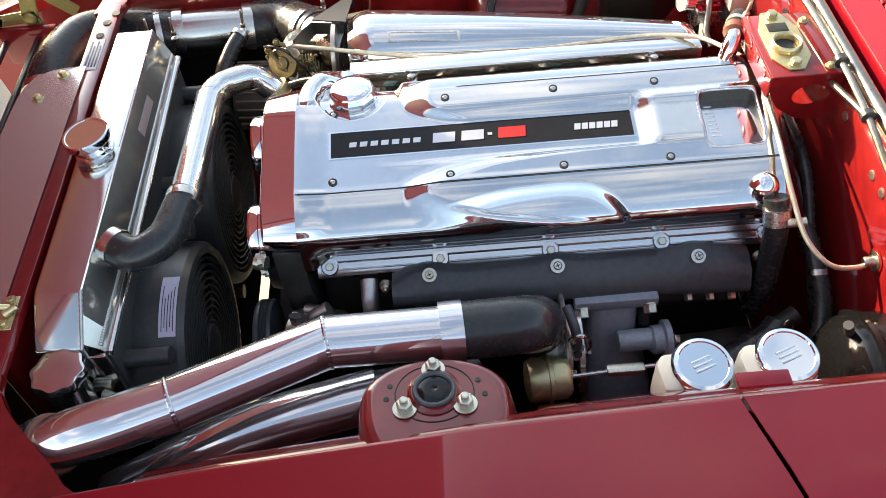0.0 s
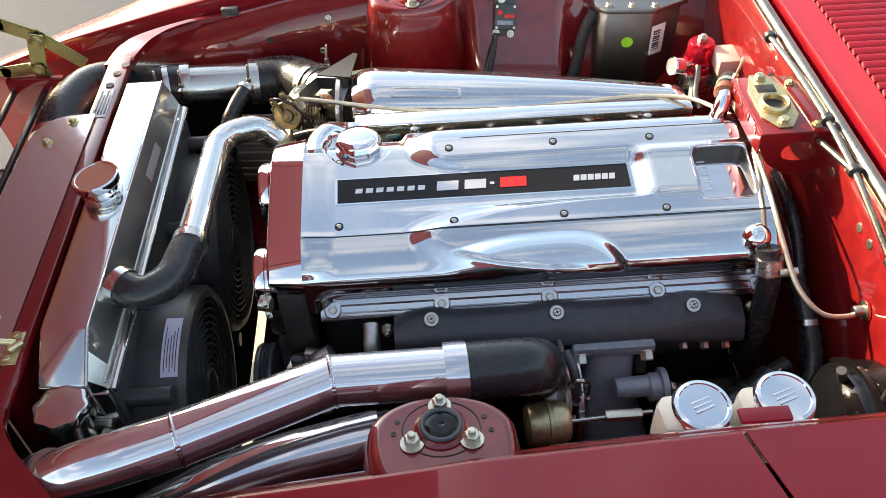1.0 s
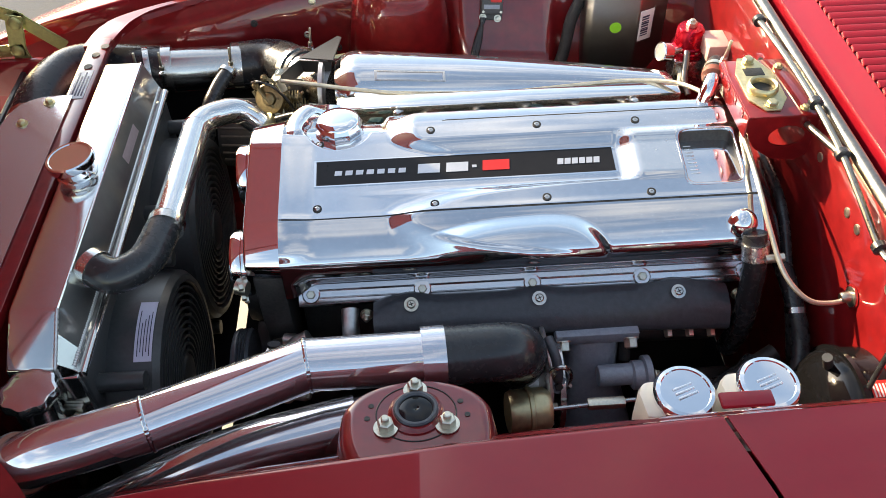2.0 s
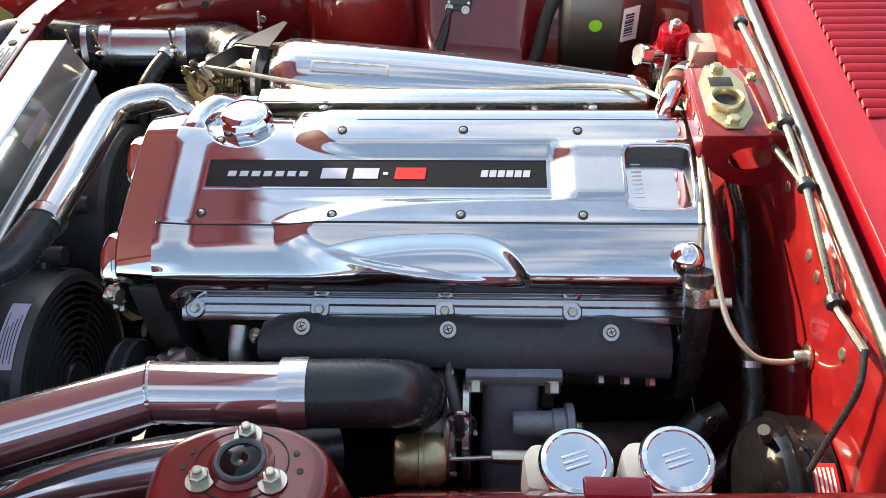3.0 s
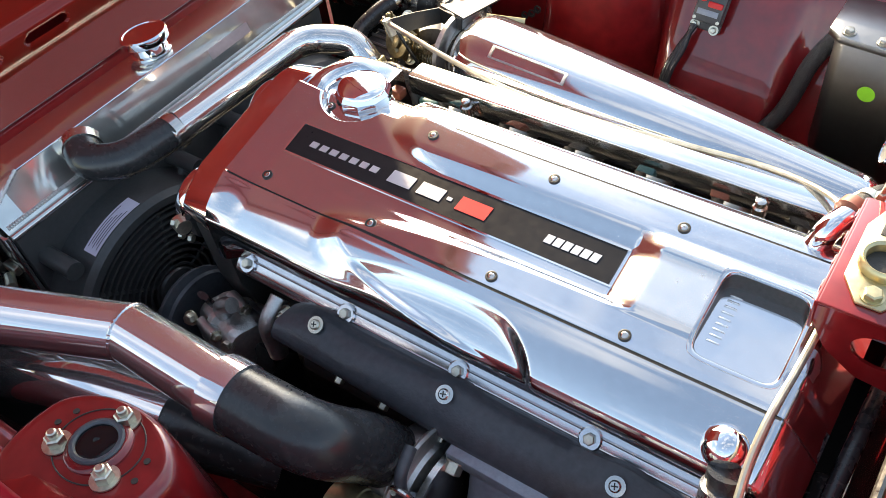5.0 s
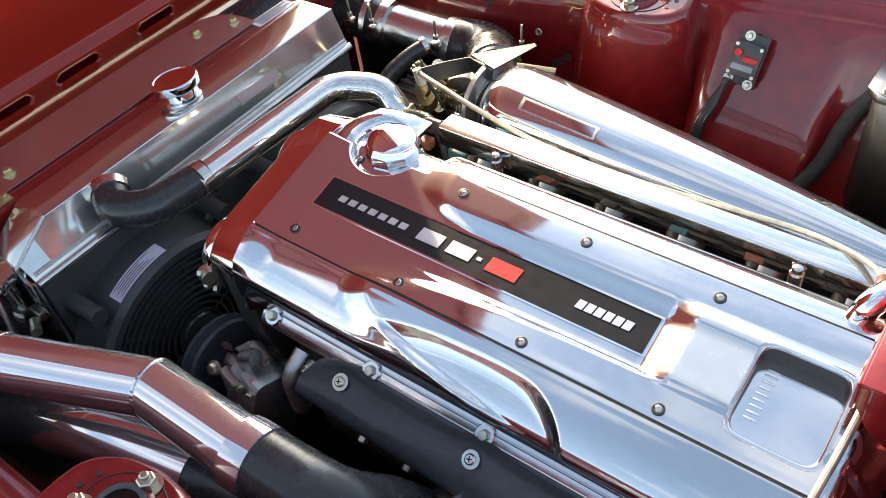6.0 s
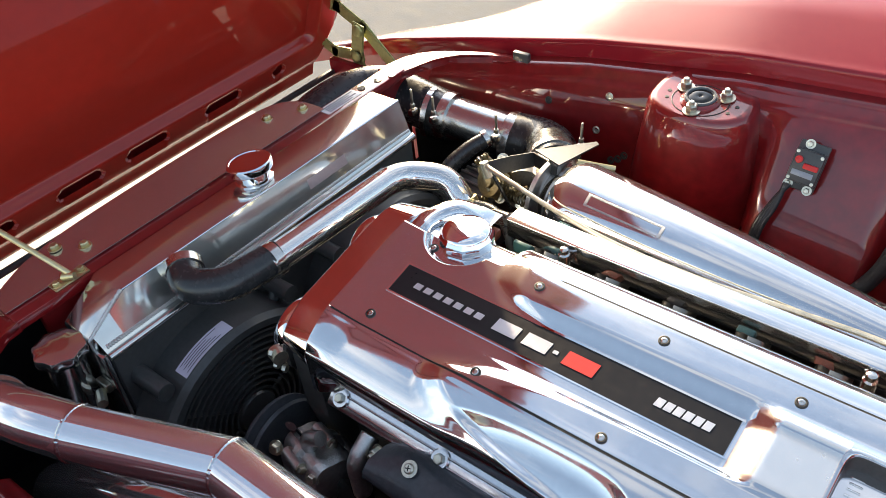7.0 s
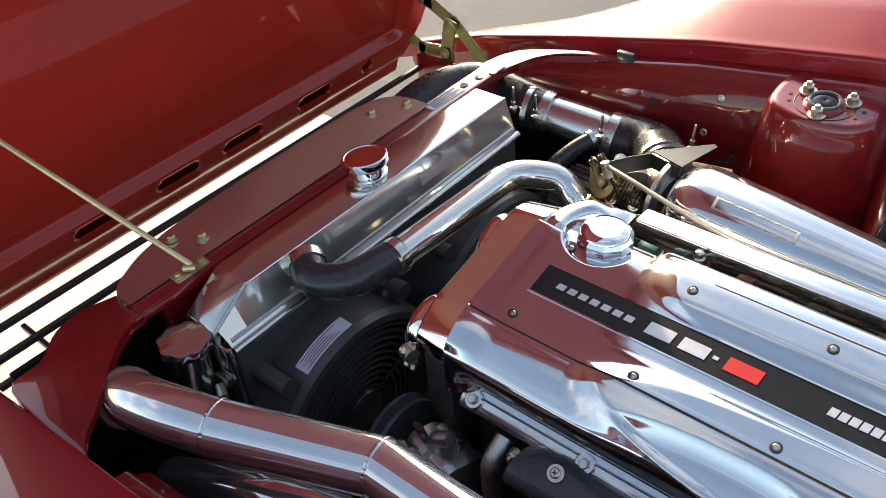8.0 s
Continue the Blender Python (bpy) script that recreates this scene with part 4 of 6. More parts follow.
def fan(cy, label, sticker):
    f = thing("cooling_fan", label, "cooling fan", group="cooling fans")
    c = Vector((-0.584, cy, 0.612))
    part("shroud", lathe([(0.158, 0.0), (0.158, 0.040), (0.157, 0.060), (0.150, 0.068), (0.140, 0.069), (0.138, 0.066), (0.137, 0.004)], c, (1, 0, 0), 72), PLASTIC, f)
    for k in range(10):
        r = 0.132 - k * 0.0105
        part("guard_ring", lathe([(r - 0.0018, 0.056), (r - 0.0018, 0.066), (r + 0.0018, 0.066), (r + 0.0018, 0.056), (r - 0.0018, 0.056)], c, (1, 0, 0), 48), PLASTIC, f)
    for k in range(6):
        a = radians(20 + 60 * k)
        d = Vector((0, math.cos(a), math.sin(a)))
        part("guard_spoke", tube([c + Vector((0.060, 0, 0)) + d * 0.03, c + Vector((0.060, 0, 0)) + d * 0.139], 0.0028, 8), PLASTIC, f)
    for k in range(8):
        a0 = radians(45 * k)
        rows = []
        for r in (0.03, 0.07, 0.11, 0.132):
            rows.append([c + Vector((0.018 + 0.020 * w, 0, 0)) + Vector((0, math.cos(a0 + w * 0.5 + r * 2), math.sin(a0 + w * 0.5 + r * 2))) * r for w in (0, 0.5, 1)])
        bm, _ = grid(rows)
        shell(bm, 0.0015)
        part("blade", bm, PLASTIC, f)
    part("hub", lathe([(0.034, 0.01), (0.034, 0.062), (0.030, 0.067), (0.018, 0.069)], c, (1, 0, 0), 30), PLASTIC, f)
    for a in (-38, 38, 142, 218):
        d = Vector((0, math.sin(radians(a)), math.cos(radians(a))))
        part("ear", tube([c + d * 0.176 + Vector((-0.001, 0, 0)), c + d * 0.176 + Vector((0.058, 0, 0))], 0.0125, 16), PLASTIC, f)
        part("web", tube([c + d * 0.150 + Vector((0.03, 0, 0)), c + d * 0.172 + Vector((0.03, 0, 0))], 0.009, 10), PLASTIC, f)
    if sticker:
        rows = []
        for a in np.linspace(-29.5, 2.5, 14):
            d = Vector((0, math.sin(radians(a)), math.cos(radians(a))))
            rows.append([c + d * 0.1588 + Vector((0.036, 0, 0)), c + d * 0.1583 + Vector((0.059, 0, 0))])
        bm, _ = grid(rows)
        shell(bm, 0.0004)
        lab = part("sticker", bm, STICK, f, "lilac paper sticker with unreadable print")
        for k in range(5):
            rows = []
            for a in np.linspace(-27 + (k % 2) * 2, -3 - (k * 7 % 9), 10):
                d = Vector((0, math.sin(radians(a)), math.cos(radians(a))))
                rows.append([c + d * 0.1592 + Vector((0.0395 + 0.0038 * k, 0, 0)), c + d * 0.1592 + Vector((0.0407 + 0.0038 * k, 0, 0))])
            bm, _ = grid(rows)
            part("print_bar", bm, INK, lab)
    return f


fan(-0.045, "black plastic radiator fan with a lilac sticker", True)
fan(0.270, "black plastic radiator fan behind the timing cover", False)

# overflow bottle
bottle = thing("overflow_bottle", "polished overflow bottle with a scalloped cap", "overflow bottle")
part("cylinder", lathe([(0.024, -0.12), (0.025, -0.11), (0.025, 0.0), (0.022, 0.004)], (-0.632, -0.212, 0.805), (0.02, 0.05, 1), 32), RAD, bottle)
part("cap", lathe([(0.028, 0.002), (0.032, 0.005), (0.033, 0.014), (0.031, 0.019), (0.026, 0.0205), (0.01, 0.0207)], (-0.632, -0.212, 0.805), (0.02, 0.05, 1), 64, None, 8, 0.05), RAD, bottle, "scalloped polished cap", 50)
part("bracket", box((-0.62, -0.195, 0.742), (-0.595, -0.186, 0.756), 0.002), BOLT, bottle)
part("fitting", tube([(-0.605, -0.20, 0.745), (-0.585, -0.21, 0.745)], 0.007, 10), BOLT, bottle)

# hose clamps
def band(p, axis, r, width=0.011, parent=None, material=None, bolt=None):
    ob = part("clamp", lathe([(r, -width / 2), (r + 0.0016, -width / 2), (r + 0.0018, 0), (r + 0.0016, width / 2), (r, width / 2)], p, axis, 36), material or STEEL, parent, "stainless hose clamp")
    if bolt is not None:
        b = Vector(bolt)
        part("clamp_bolt", hex_bolt(b, (0.1, -0.1, 1), 0.0045, 0.008, 0, 0.030), BOLT, ob)
        part("clamp_lug", box(b - Vector((0.006, 0.008, 0.014)), b + Vector((0.006, 0.008, -0.002)), 0.002), STEEL, ob)
    return ob


band((-0.588, -0.042, 0.847), (0.8, -0.5, -0.1), 0.0235, 0.014, hose)
band((-0.511, 0.040, 0.838), (0.05, 1, 0), 0.0235, 0.013, hose)
band((-0.4125, 0.3185, 0.788), (0.50, -0.12, -0.84), 0.0218, 0.017, hose, GOLD)
band((-0.160, -0.2124, 0.8415), (1, 0.05, -0.02), 0.0347, 0.027, charge, PIPE)
for p, ax in ((W1, (0.93, 0.33, 0)), (W2, (0.98, 0.17, 0))):
    ring = part("weld_seam", lathe([(0.0310, -0.0030), (0.0323, -0.0016), (0.0327, 0.0), (0.0323, 0.0016), (0.0310, 0.0030)], p, ax, 120, None, 38, 0.014), FLANGE, charge, "weld bead", 80)
part("rubber_sleeve", lathe([(0.034, -0.05), (0.0375, -0.04), (0.0365, 0.0), (0.033, 0.002)], (-0.6155, -0.305, 0.816), (0.82, -0.04, 0.57), 36), RUBBER, charge)
part("orange_line", lathe([(0.0345, -0.0015), (0.0352, 0.0), (0.0345, 0.0015)], (-0.6135, -0.305, 0.8175), (0.82, -0.04, 0.57), 36), CLAY, charge)
part("weld_seam", lathe([(0.0310, -0.003), (0.0322, 0), (0.0310, 0.003)], (-0.275, -0.238, 0.744), (1, 0.12, 0.1), 48), SATIN, lower)
part("hose", tube([(-0.268, -0.236, 0.744), (-0.20, -0.228, 0.745), (-0.14, -0.20, 0.72)], 0.034, 28), RUBBER, lower)

# ---- intake side: air pipe, throttle, bracket, cable ----
intake = thing("intake_pipe", "stainless intake pipe with black hose couplers and T-bolt clamps", "intake pipe")
part("metal_pipe", tube([(-0.612, 0.528, 0.768), (-0.480, 0.546, 0.757)], 0.0385, 40), STEEL, intake, "stainless pipe")
part("front_hose", tube(rounded([(-0.603, 0.529, 0.767), (-0.680, 0.535, 0.772), (-0.768, 0.532, 0.784), (-0.802, 0.445, 0.786), (-0.802, 0.345, 0.768), (-0.800, 0.285, 0.70)], 0.07, 12), 0.0425, 32), RUBBER, intake, "black hose")
part("elbow", tube(rounded([(-0.490, 0.545, 0.758), (-0.415, 0.555, 0.760), (-0.352, 0.470, 0.782)], 0.08, 14), 0.0425, 36), RUBBER, intake, "black silicone elbow")
band((-0.606, 0.529, 0.768), (1, 0.13, -0.08), 0.0428, 0.017, intake, None, (-0.604, 0.486, 0.795))
band((-0.640, 0.523, 0.770), (1, 0.25, -0.08), 0.0428, 0.010, intake, None, (-0.645, 0.480, 0.800))
band((-0.484, 0.545, 0.757), (1, 0.13, -0.08), 0.0428, 0.017, intake, None, (-0.487, 0.504, 0.787))
band((-0.366, 0.488, 0.778), (0.6, -0.75, 0.2), 0.0430, 0.016, intake, None, (-0.345, 0.535, 0.800))

band((-0.802, 0.372, 0.774), (0, 1, 0.15), 0.0428, 0.016, intake)
throttle = part("throttle_body", lathe([(0.02, -0.03), (0.035, -0.02), (0.035, 0.03), (0.02, 0.035)], (-0.375, 0.43, 0.778), (0.4, -0.9, 0.1), 28), RAWCAST, plenum, "cast throttle body with springs and brass linkage")
part("neck", tube([(-0.362, 0.483, 0.779), (-0.335, 0.445, 0.788), (-0.305, 0.415, 0.795), (-0.284, 0.402, 0.797)], [0.040, 0.041, 0.046, 0.050], 36), STEEL, throttle)
part("flange", lathe([(0.045, 0), (0.058, 0.001), (0.058, 0.008), (0.050, 0.010)], (-0.318, 0.400, 0.797), (1, -0.08, 0), 40), SATIN, throttle)
for k in range(2):
    pts = []
    o = Vector((-0.392 + 0.008 * k, 0.376 + 0.006 * k, 0.803 - 0.020 * k))
    for i in range(73):
        a = i * 2 * math.pi / 9
        pts.append(o + Vector((0.00055 * i, 0.009 * math.cos(a), 0.009 * math.sin(a))))
    part("spring", tube(pts, 0.0015, 6), BRASS, throttle)
part("lever", box((-0.386, 0.384, 0.800), (-0.374, 0.389, 0.842), 0.002, m=None), BRASS, throttle)
QA = Vector((-0.25, -0.85, 0.45)).normalized()
LS = Vector((-0.006, 0.034, 0.0))
part("quadrant", lathe([(0.006, -0.004), (0.024, -0.004), (0.0255, -0.002), (0.0235, 0.0), (0.0255, 0.002), (0.024, 0.004), (0.012, 0.004), (0.010, 0.008), (0.004, 0.009)], (-0.404, 0.374, 0.802), QA, 32), BRASS, throttle, "brass cable quadrant")
for p, q, r in (((-0.418, 0.345, 0.826), (-0.392, 0.330, 0.792), 0.0045), ((-0.425, 0.350, 0.812), (-0.405, 0.335, 0.775), 0.0035), ((-0.372, 0.335, 0.812), (-0.385, 0.333, 0.778), 0.0042), ((-0.40, 0.338, 0.845), (-0.362, 0.338, 0.822), 0.0038), ((-0.352, 0.340, 0.808), (-0.372, 0.336, 0.788), 0.0055)):
    part("link_arm", tube([Vector(p) + LS, Vector(q) + LS], r, 10, squash=0.6), BRASS, throttle)
for p in ((-0.418, 0.342, 0.828), (-0.403, 0.332, 0.773), (-0.368, 0.332, 0.815), (-0.352, 0.337, 0.806), (-0.40, 0.335, 0.847)):
    part("pin", hex_bolt(Vector(p) + LS, QA, 0.0048, 0.005, 0.0062, 0.003), BRASS, throttle)
part("vacuum_tube", tube(spline([(-0.43, 0.382, 0.83), (-0.415, 0.365, 0.842), (-0.39, 0.357, 0.835), (-0.37, 0.36, 0.80), (-0.365, 0.375, 0.76)], 6), 0.0026, 8), RUBBER, throttle)
part("lever", box((-0.415, 0.384, 0.785), (-0.360, 0.390, 0.797), 0.002), BRASS, throttle)
part("link_rod", tube([(-0.415, 0.384, 0.79), (-0.382, 0.378, 0.848)], 0.0026, 8), BOLT, throttle)
part("link_rod", tube([(-0.40, 0.384, 0.77), (-0.35, 0.392, 0.80)], 0.0026, 8), BOLT, throttle)
for x, y2, z in ((-0.415, 0.380, 0.79), (-0.380, 0.376, 0.848), (-0.357, 0.384, 0.772), (-0.395, 0.384, 0.768)):
    part("bolt", hex_bolt((x, y2, z), (0.2, -0.8, 0.5), 0.0065, 0.006, 0.009), BOLT, throttle)
part("vacuum_nozzle", tube([(-0.312, 0.47, 0.812), (-0.262, 0.495, 0.803)], 0.005, 10), GOLD, throttle, "brass nozzle")
part("vacuum_nozzle", tube([(-0.310, 0.475, 0.797), (-0.268, 0.50, 0.788)], 0.006, 10), STEEL, throttle)

# black folded cable bracket
cb = thing("cable_bracket", "folded black sheet metal throttle cable bracket", "bracket")
bm, _ = grid([[(-0.377, 0.332, 0.871), (-0.365, 0.374, 0.861), (-0.352, 0.413, 0.8495), (-0.320, 0.4005, 0.854), (-0.296, 0.390, 0.858)], [(-0.372, 0.329, 0.848), (-0.360, 0.371, 0.838), (-0.347, 0.409, 0.829), (-0.320, 0.398, 0.834), (-0.298, 0.389, 0.838)]])
shell(bm, 0.0022)
part("arm", bm, BRACKET, cb)
bm = bmesh.new()
bm.faces.new([bm.verts.new(p) for p in ((-0.351, 0.4145, 0.8505), (-0.293, 0.388, 0.860), (-0.283, 0.480, 0.846), (-0.290, 0.486, 0.845))])
shell(bm, 0.0022)
part("plate", bm, BRACKET, cb)
part("ferrule", tube([(-0.378, 0.328, 0.872), (-0.370, 0.327, 0.850)], 0.006, 12), BRAID, cb)

cable = thing("throttle_cable", "braided steel throttle cable laid across the engine", "cable")
part("braid", tube(spline([(-0.376, 0.327, 0.868), (-0.33, 0.315, 0.868), (-0.25, 0.300, 0.862), (-0.15, 0.288, 0.855), (-0.03, 0.288, 0.852), (0.08, 0.294, 0.854), (0.17, 0.292, 0.860), (0.235, 0.262, 0.874), (0.262, 0.205, 0.893), (0.272, 0.15, 0.912), (0.276, 0.10, 0.914), (0.274, 0.03, 0.908), (0.270, -0.03, 0.900), (0.272, -0.075, 0.880), (0.282, -0.12, 0.850), (0.305, -0.15, 0.832), (0.335, -0.156, 0.829), (0.362, -0.152, 0.834)], 6), 0.0034, 10), BRAID, cable)
part("end_sleeve", lathe([(0.013, 0), (0.013, 0.003), (0.007, 0.004), (0.0065, 0.014), (0.005, 0.016)], (0.361, -0.152, 0.834), (-1, 0, 0), 20), BOLT, cable)

# small hose to the alternator side
sh = thing("breather_hose", "short dark rubber breather hose", "hose")
part("tube", tube(rounded([(-0.487, 0.482, 0.790), (-0.502, 0.455, 0.782), (-0.522, 0.411, 0.760), (-0.53, 0.39, 0.70)], 0.03, 8), 0.0135, 18), RUBBER, sh)
band((-0.490, 0.478, 0.789), (0.4, 0.8, 0.2), 0.0136, 0.008, sh)
alt = thing("alternator", "dark ribbed alternator beside the timing cover", "alternator")
part("housing", lathe([(0.03, -0.03), (0.058, -0.024), (0.060, 0.0), (0.060, 0.05), (0.05, 0.06)], (-0.478, 0.425, 0.695), (1, -0.1, 0), 40), GUNK, alt)
for k in range(16):
    a = radians(-20 + 14 * k)
    d = Vector((0, math.cos(a), math.sin(a)))
    part("rib", tube([Vector((-0.501, 0.427, 0.695)) + d * 0.061, Vector((-0.423, 0.420, 0.695)) + d * 0.061], 0.0024, 6), RAWCAST, alt)

solo("plug_connector", box((-0.324, 0.250, 0.812), (-0.306, 0.266, 0.826), 0.003), CLAY, "reddish brown wiring plug beside the fuel rail", "plug", "wiring plugs")
solo("plug_connector", box((-0.286, 0.262, 0.798), (-0.258, 0.282, 0.816), 0.003), TEAL, "teal wiring plug below the fuel rail", "plug", "wiring plugs")
solo("bypass_hose", tube(spline([(-0.388, 0.318, 0.800), (-0.358, 0.306, 0.815), (-0.325, 0.288, 0.826), (-0.300, 0.272, 0.815), (-0.285, 0.262, 0.78)], 6), 0.0065, 14), RUBBER, "thin black hose from the pipe clamp", "hose")

# rail details
for x in (-0.191, 0.172):
    part("stand_off", lathe([(0.0075, -0.012), (0.0075, 0.014), (0.0055, 0.016), (0.0055, 0.022), (0.004, 0.023)], (x, 0.2400, 0.8400), (0, -0.05, 1), 20), STEEL, rail)
part("end_plug", tube([(-0.262, 0.262, 0.852), (-0.290, 0.262, 0.852)], 0.010, 6), BLACK, rail)
part("end_fitting", tube([(-0.286, 0.262, 0.852), (-0.312, 0.266, 0.848), (-0.33, 0.277, 0.832)], 0.008, 12), RUBBER, rail)
for i in range(6):
    x = -0.235 + i * 0.09
    inj = thing("injector", "fuel injector with a coloured plug", "injector", group="injectors")
    part("nozzle", tube([(x, 0.256, 0.842), (x, 0.225, 0.786)], 0.007, 12), GUNK, inj)
    part("plug", box((x - 0.010, 0.216, 0.798), (x + 0.012, 0.238, 0.820), 0.003), (TEAL, CLAY, GUNK)[i % 3], inj)

# badge on the plenum, a plain raised frame
def on_plenum(x, a, lift):
    f = (x + 0.31) / 0.585
    r = 0.066 - 0.036 * f ** 1.6 + lift
    c, s = math.cos(a), math.sin(a)
    return Vector((x, 0.392 - 0.045 * f + r * 1.02 * math.copysign(abs(c) ** 0.85, c), 0.797 + r * math.copysign(abs(s) ** 0.85, s)))


bm = bmesh.new()
for x0b, x1b, a0b, a1b in ((-0.226, -0.112, 1.93, 1.97), (-0.226, -0.112, 2.20, 2.24), (-0.226, -0.222, 1.97, 2.20), (-0.116, -0.112, 1.97, 2.20)):
    grid([[on_plenum(x, a, 0.0010) for a in np.linspace(a0b, a1b, 5)] for x in np.linspace(x0b, x1b, 12 if x1b - x0b > 0.01 else 2)], bm)
part("badge_frame", bm, SATIN, plenum)

# breather fittings at the rear of the cover
fit_thing = thing("breather_fitting", "polished breather elbow with a braided hose", "hose fitting")
part("base", lathe([(0.019, -0.012), (0.018, 0.0), (0.013, 0.005), (0.012, 0.014)], (0.243, 0.152, 0.905), (0.25, 0.1, 1), 28), CHROME, fit_thing)
part("elbow", tube(rounded([(0.244, 0.153, 0.915), (0.249, 0.158, 0.935), (0.262, 0.185, 0.938)], 0.02), 0.0115, 20), CHROME, fit_thing)
part("collar", lathe([(0.012, 0), (0.0155, 0.002), (0.0155, 0.012), (0.012, 0.014)], (0.258, 0.178, 0.937), (0.35, 0.9, 0.1), 24), CLAY, fit_thing, "reddish rubber collar")
part("hose", tube(spline([(0.262, 0.188, 0.937), (0.278, 0.225, 0.928), (0.30, 0.27, 0.89), (0.31, 0.29, 0.82)], 6), 0.0125, 18), BRAIDDARK, fit_thing, "black braided hose")
band((0.268, 0.203, 0.934), (0.4, 0.9, -0.1), 0.0128, 0.009, fit_thing, BOLT, (0.276, 0.198, 0.948))
br2t = thing("breather_hose", "black breather hose clamped on a chrome stub", "hose")
part("stub", lathe([(0.0195, -0.02), (0.0195, 0.002), (0.0182, 0.009), (0.0145, 0.0150), (0.0085, 0.0190), (0.001, 0.0203)], (0.248, -0.045, 0.866), (0, -0.45, 0.9), 36), CHROME, br2t)
part("tube", tube(rounded([(0.258, -0.066, 0.868), (0.262, -0.085, 0.83), (0.268, -0.095, 0.72), (0.272, -0.07, 0.64)], 0.05), 0.0155, 22), RUBBER, br2t)
band((0.260, -0.078, 0.848), (0.1, -0.35, -0.9), 0.0158, 0.022, br2t, BRUSHED)
part("clamp_screw", tube([(0.268, -0.094, 0.848), (0.290, -0.096, 0.852)], 0.006, 12), BOLT, br2t)

# marks on the name plate: plain blocks for the letters
def mark(x, y, w, h, material, slant=0.0):
    part("mark", slab(lambda u, v, lift: on_cover(x + w * u + slant * v, y + h * v, lift), [0, 0.5, 1], [0, 1], 0.0008, 0.0019), material, plate)


for k in range(7):
    mark(-0.277 + k * 0.0142, 0.0565, 0.0096, 0.0074, SILVER, 0.001)
for x in (-0.166, -0.128):
    mark(x, 0.0535, 0.0295, 0.0150, SILVER, 0.0015)
mark(-0.0925, 0.0590, 0.006, 0.004, SILVER)
mark(-0.079, 0.0530, 0.036, 0.0165, REDPRINT, 0.0015)
for k in range(6):
    mark(0.022 + k * 0.0098, 0.0565, 0.0080, 0.0095, SILVER, 0.0015)
for x0b, x1b, y0b, y1b in ((-0.304, 0.102, 0.0397, 0.0415), (-0.304, 0.102, 0.0805, 0.0823), (-0.304, -0.3015, 0.0416, 0.0804)):
    part("plate_rim", slab(on_cover, list(np.linspace(x0b, x1b, 24)), [y0b, y1b], -0.0006, 0.0016), CHROME, plate)
# scale ribs in the well
for k in range(9):
    s = 0.040 + k * 0.0066
    p, nrm = prof_at(s)
    o = Vector((0.2035, p.y, well_z(p.y) + 0.0004))
    part("rib", box((-0.0055, -0.0009, -0.0004), (0.0055, 0.0009, 0.0004), 0.0003, m=Matrix.Translation(o)), RAMP, engine)

# round cam end covers on the timing cover's front
for y, z in ((-0.012, 0.812), (0.126, 0.846)):
    part("cam_end_cover", lathe([(0.046, 0.0), (0.046, 0.006), (0.0435, 0.008), (0.0435, 0.018), (0.041, 0.022), (0.030, 0.024), (0.028, 0.021), (0.008, 0.021)], (-0.394, y, z), (-1, 0, 0), 48), CHROME, engine)

# water neck, coolant pipe, pulleys, pump at the engine's front
front = thing("power_steering_pump", "cast aluminium pump with a ribbed belt pulley", "pump")
AX = Vector((0.95, -0.25, 0.1)).normalized()
part("housing", lathe([(0.020, -0.045), (0.032, -0.043), (0.035, -0.030), (0.035, -0.012), (0.041, -0.010), (0.041, 0.0), (0.034, 0.004), (0.036, 0.030), (0.030, 0.040), (0.016, 0.043)], (-0.345, -0.082, 0.668), AX, 40, None, 5, 0.06), SATIN, front)
for k in range(5):
    a = radians(72 * k + 20)
    side_v = AX.orthogonal().normalized()
    o = Vector((-0.345, -0.082, 0.668)) + (side_v * math.cos(a) + AX.cross(side_v) * math.sin(a)) * 0.040
    part("lug", tube([o - AX * 0.020, o + AX * 0.016], 0.0085, 14), SATIN, front)
    part("bolt", hex_bolt(o + AX * 0.016, AX, 0.006, 0.005, 0.0075), BOLT, front)
part("port", tube(rounded([(-0.350, -0.085, 0.69), (-0.350, -0.088, 0.722), (-0.325, -0.085, 0.735)], 0.02), 0.010, 16), SATIN, front)
part("housing_boss", lathe([(0.034, 0), (0.034, 0.03), (0.028, 0.034)], (-0.325, -0.070, 0.640), (0.3, -0.9, 0.2), 24), GUNK, front)
for p in ((-0.322, -0.112, 0.690), (-0.365, -0.114, 0.640), (-0.385, -0.110, 0.700)):
    part("bolt", hex_bolt(p, (0.2, -0.85, 0.5), 0.007, 0.008, 0.010), BOLT, front)
part("pulley", lathe([(0.012, -0.004), (0.060, -0.004), (0.0625, 0.0), (0.0625, 0.003), (0.059, 0.005), (0.0625, 0.007), (0.059, 0.009), (0.0625, 0.011), (0.059, 0.013), (0.0625, 0.016), (0.060, 0.020), (0.02, 0.020)], (-0.430, -0.078, 0.655), (1, 0, 0), 56), BLACK, front, "ribbed black pulley")
part("pulley_nut", hex_bolt((-0.408, -0.078, 0.655), (1, 0, 0), 0.010, 0.010), BOLT, front)
belt = solo("drive_belt", tube(rounded([(-0.372, -0.09, 0.73), (-0.376, -0.075, 0.68), (-0.375, -0.07, 0.60)], 0.03), 0.009, 10, squash=0.5), RUBBER, "black rubber drive belt", "belt")
part("vent_stub", tube(rounded([(-0.268, -0.055, 0.752), (-0.268, -0.085, 0.735), (-0.266, -0.085, 0.68)], 0.02), 0.012, 16), SATIN, engine)
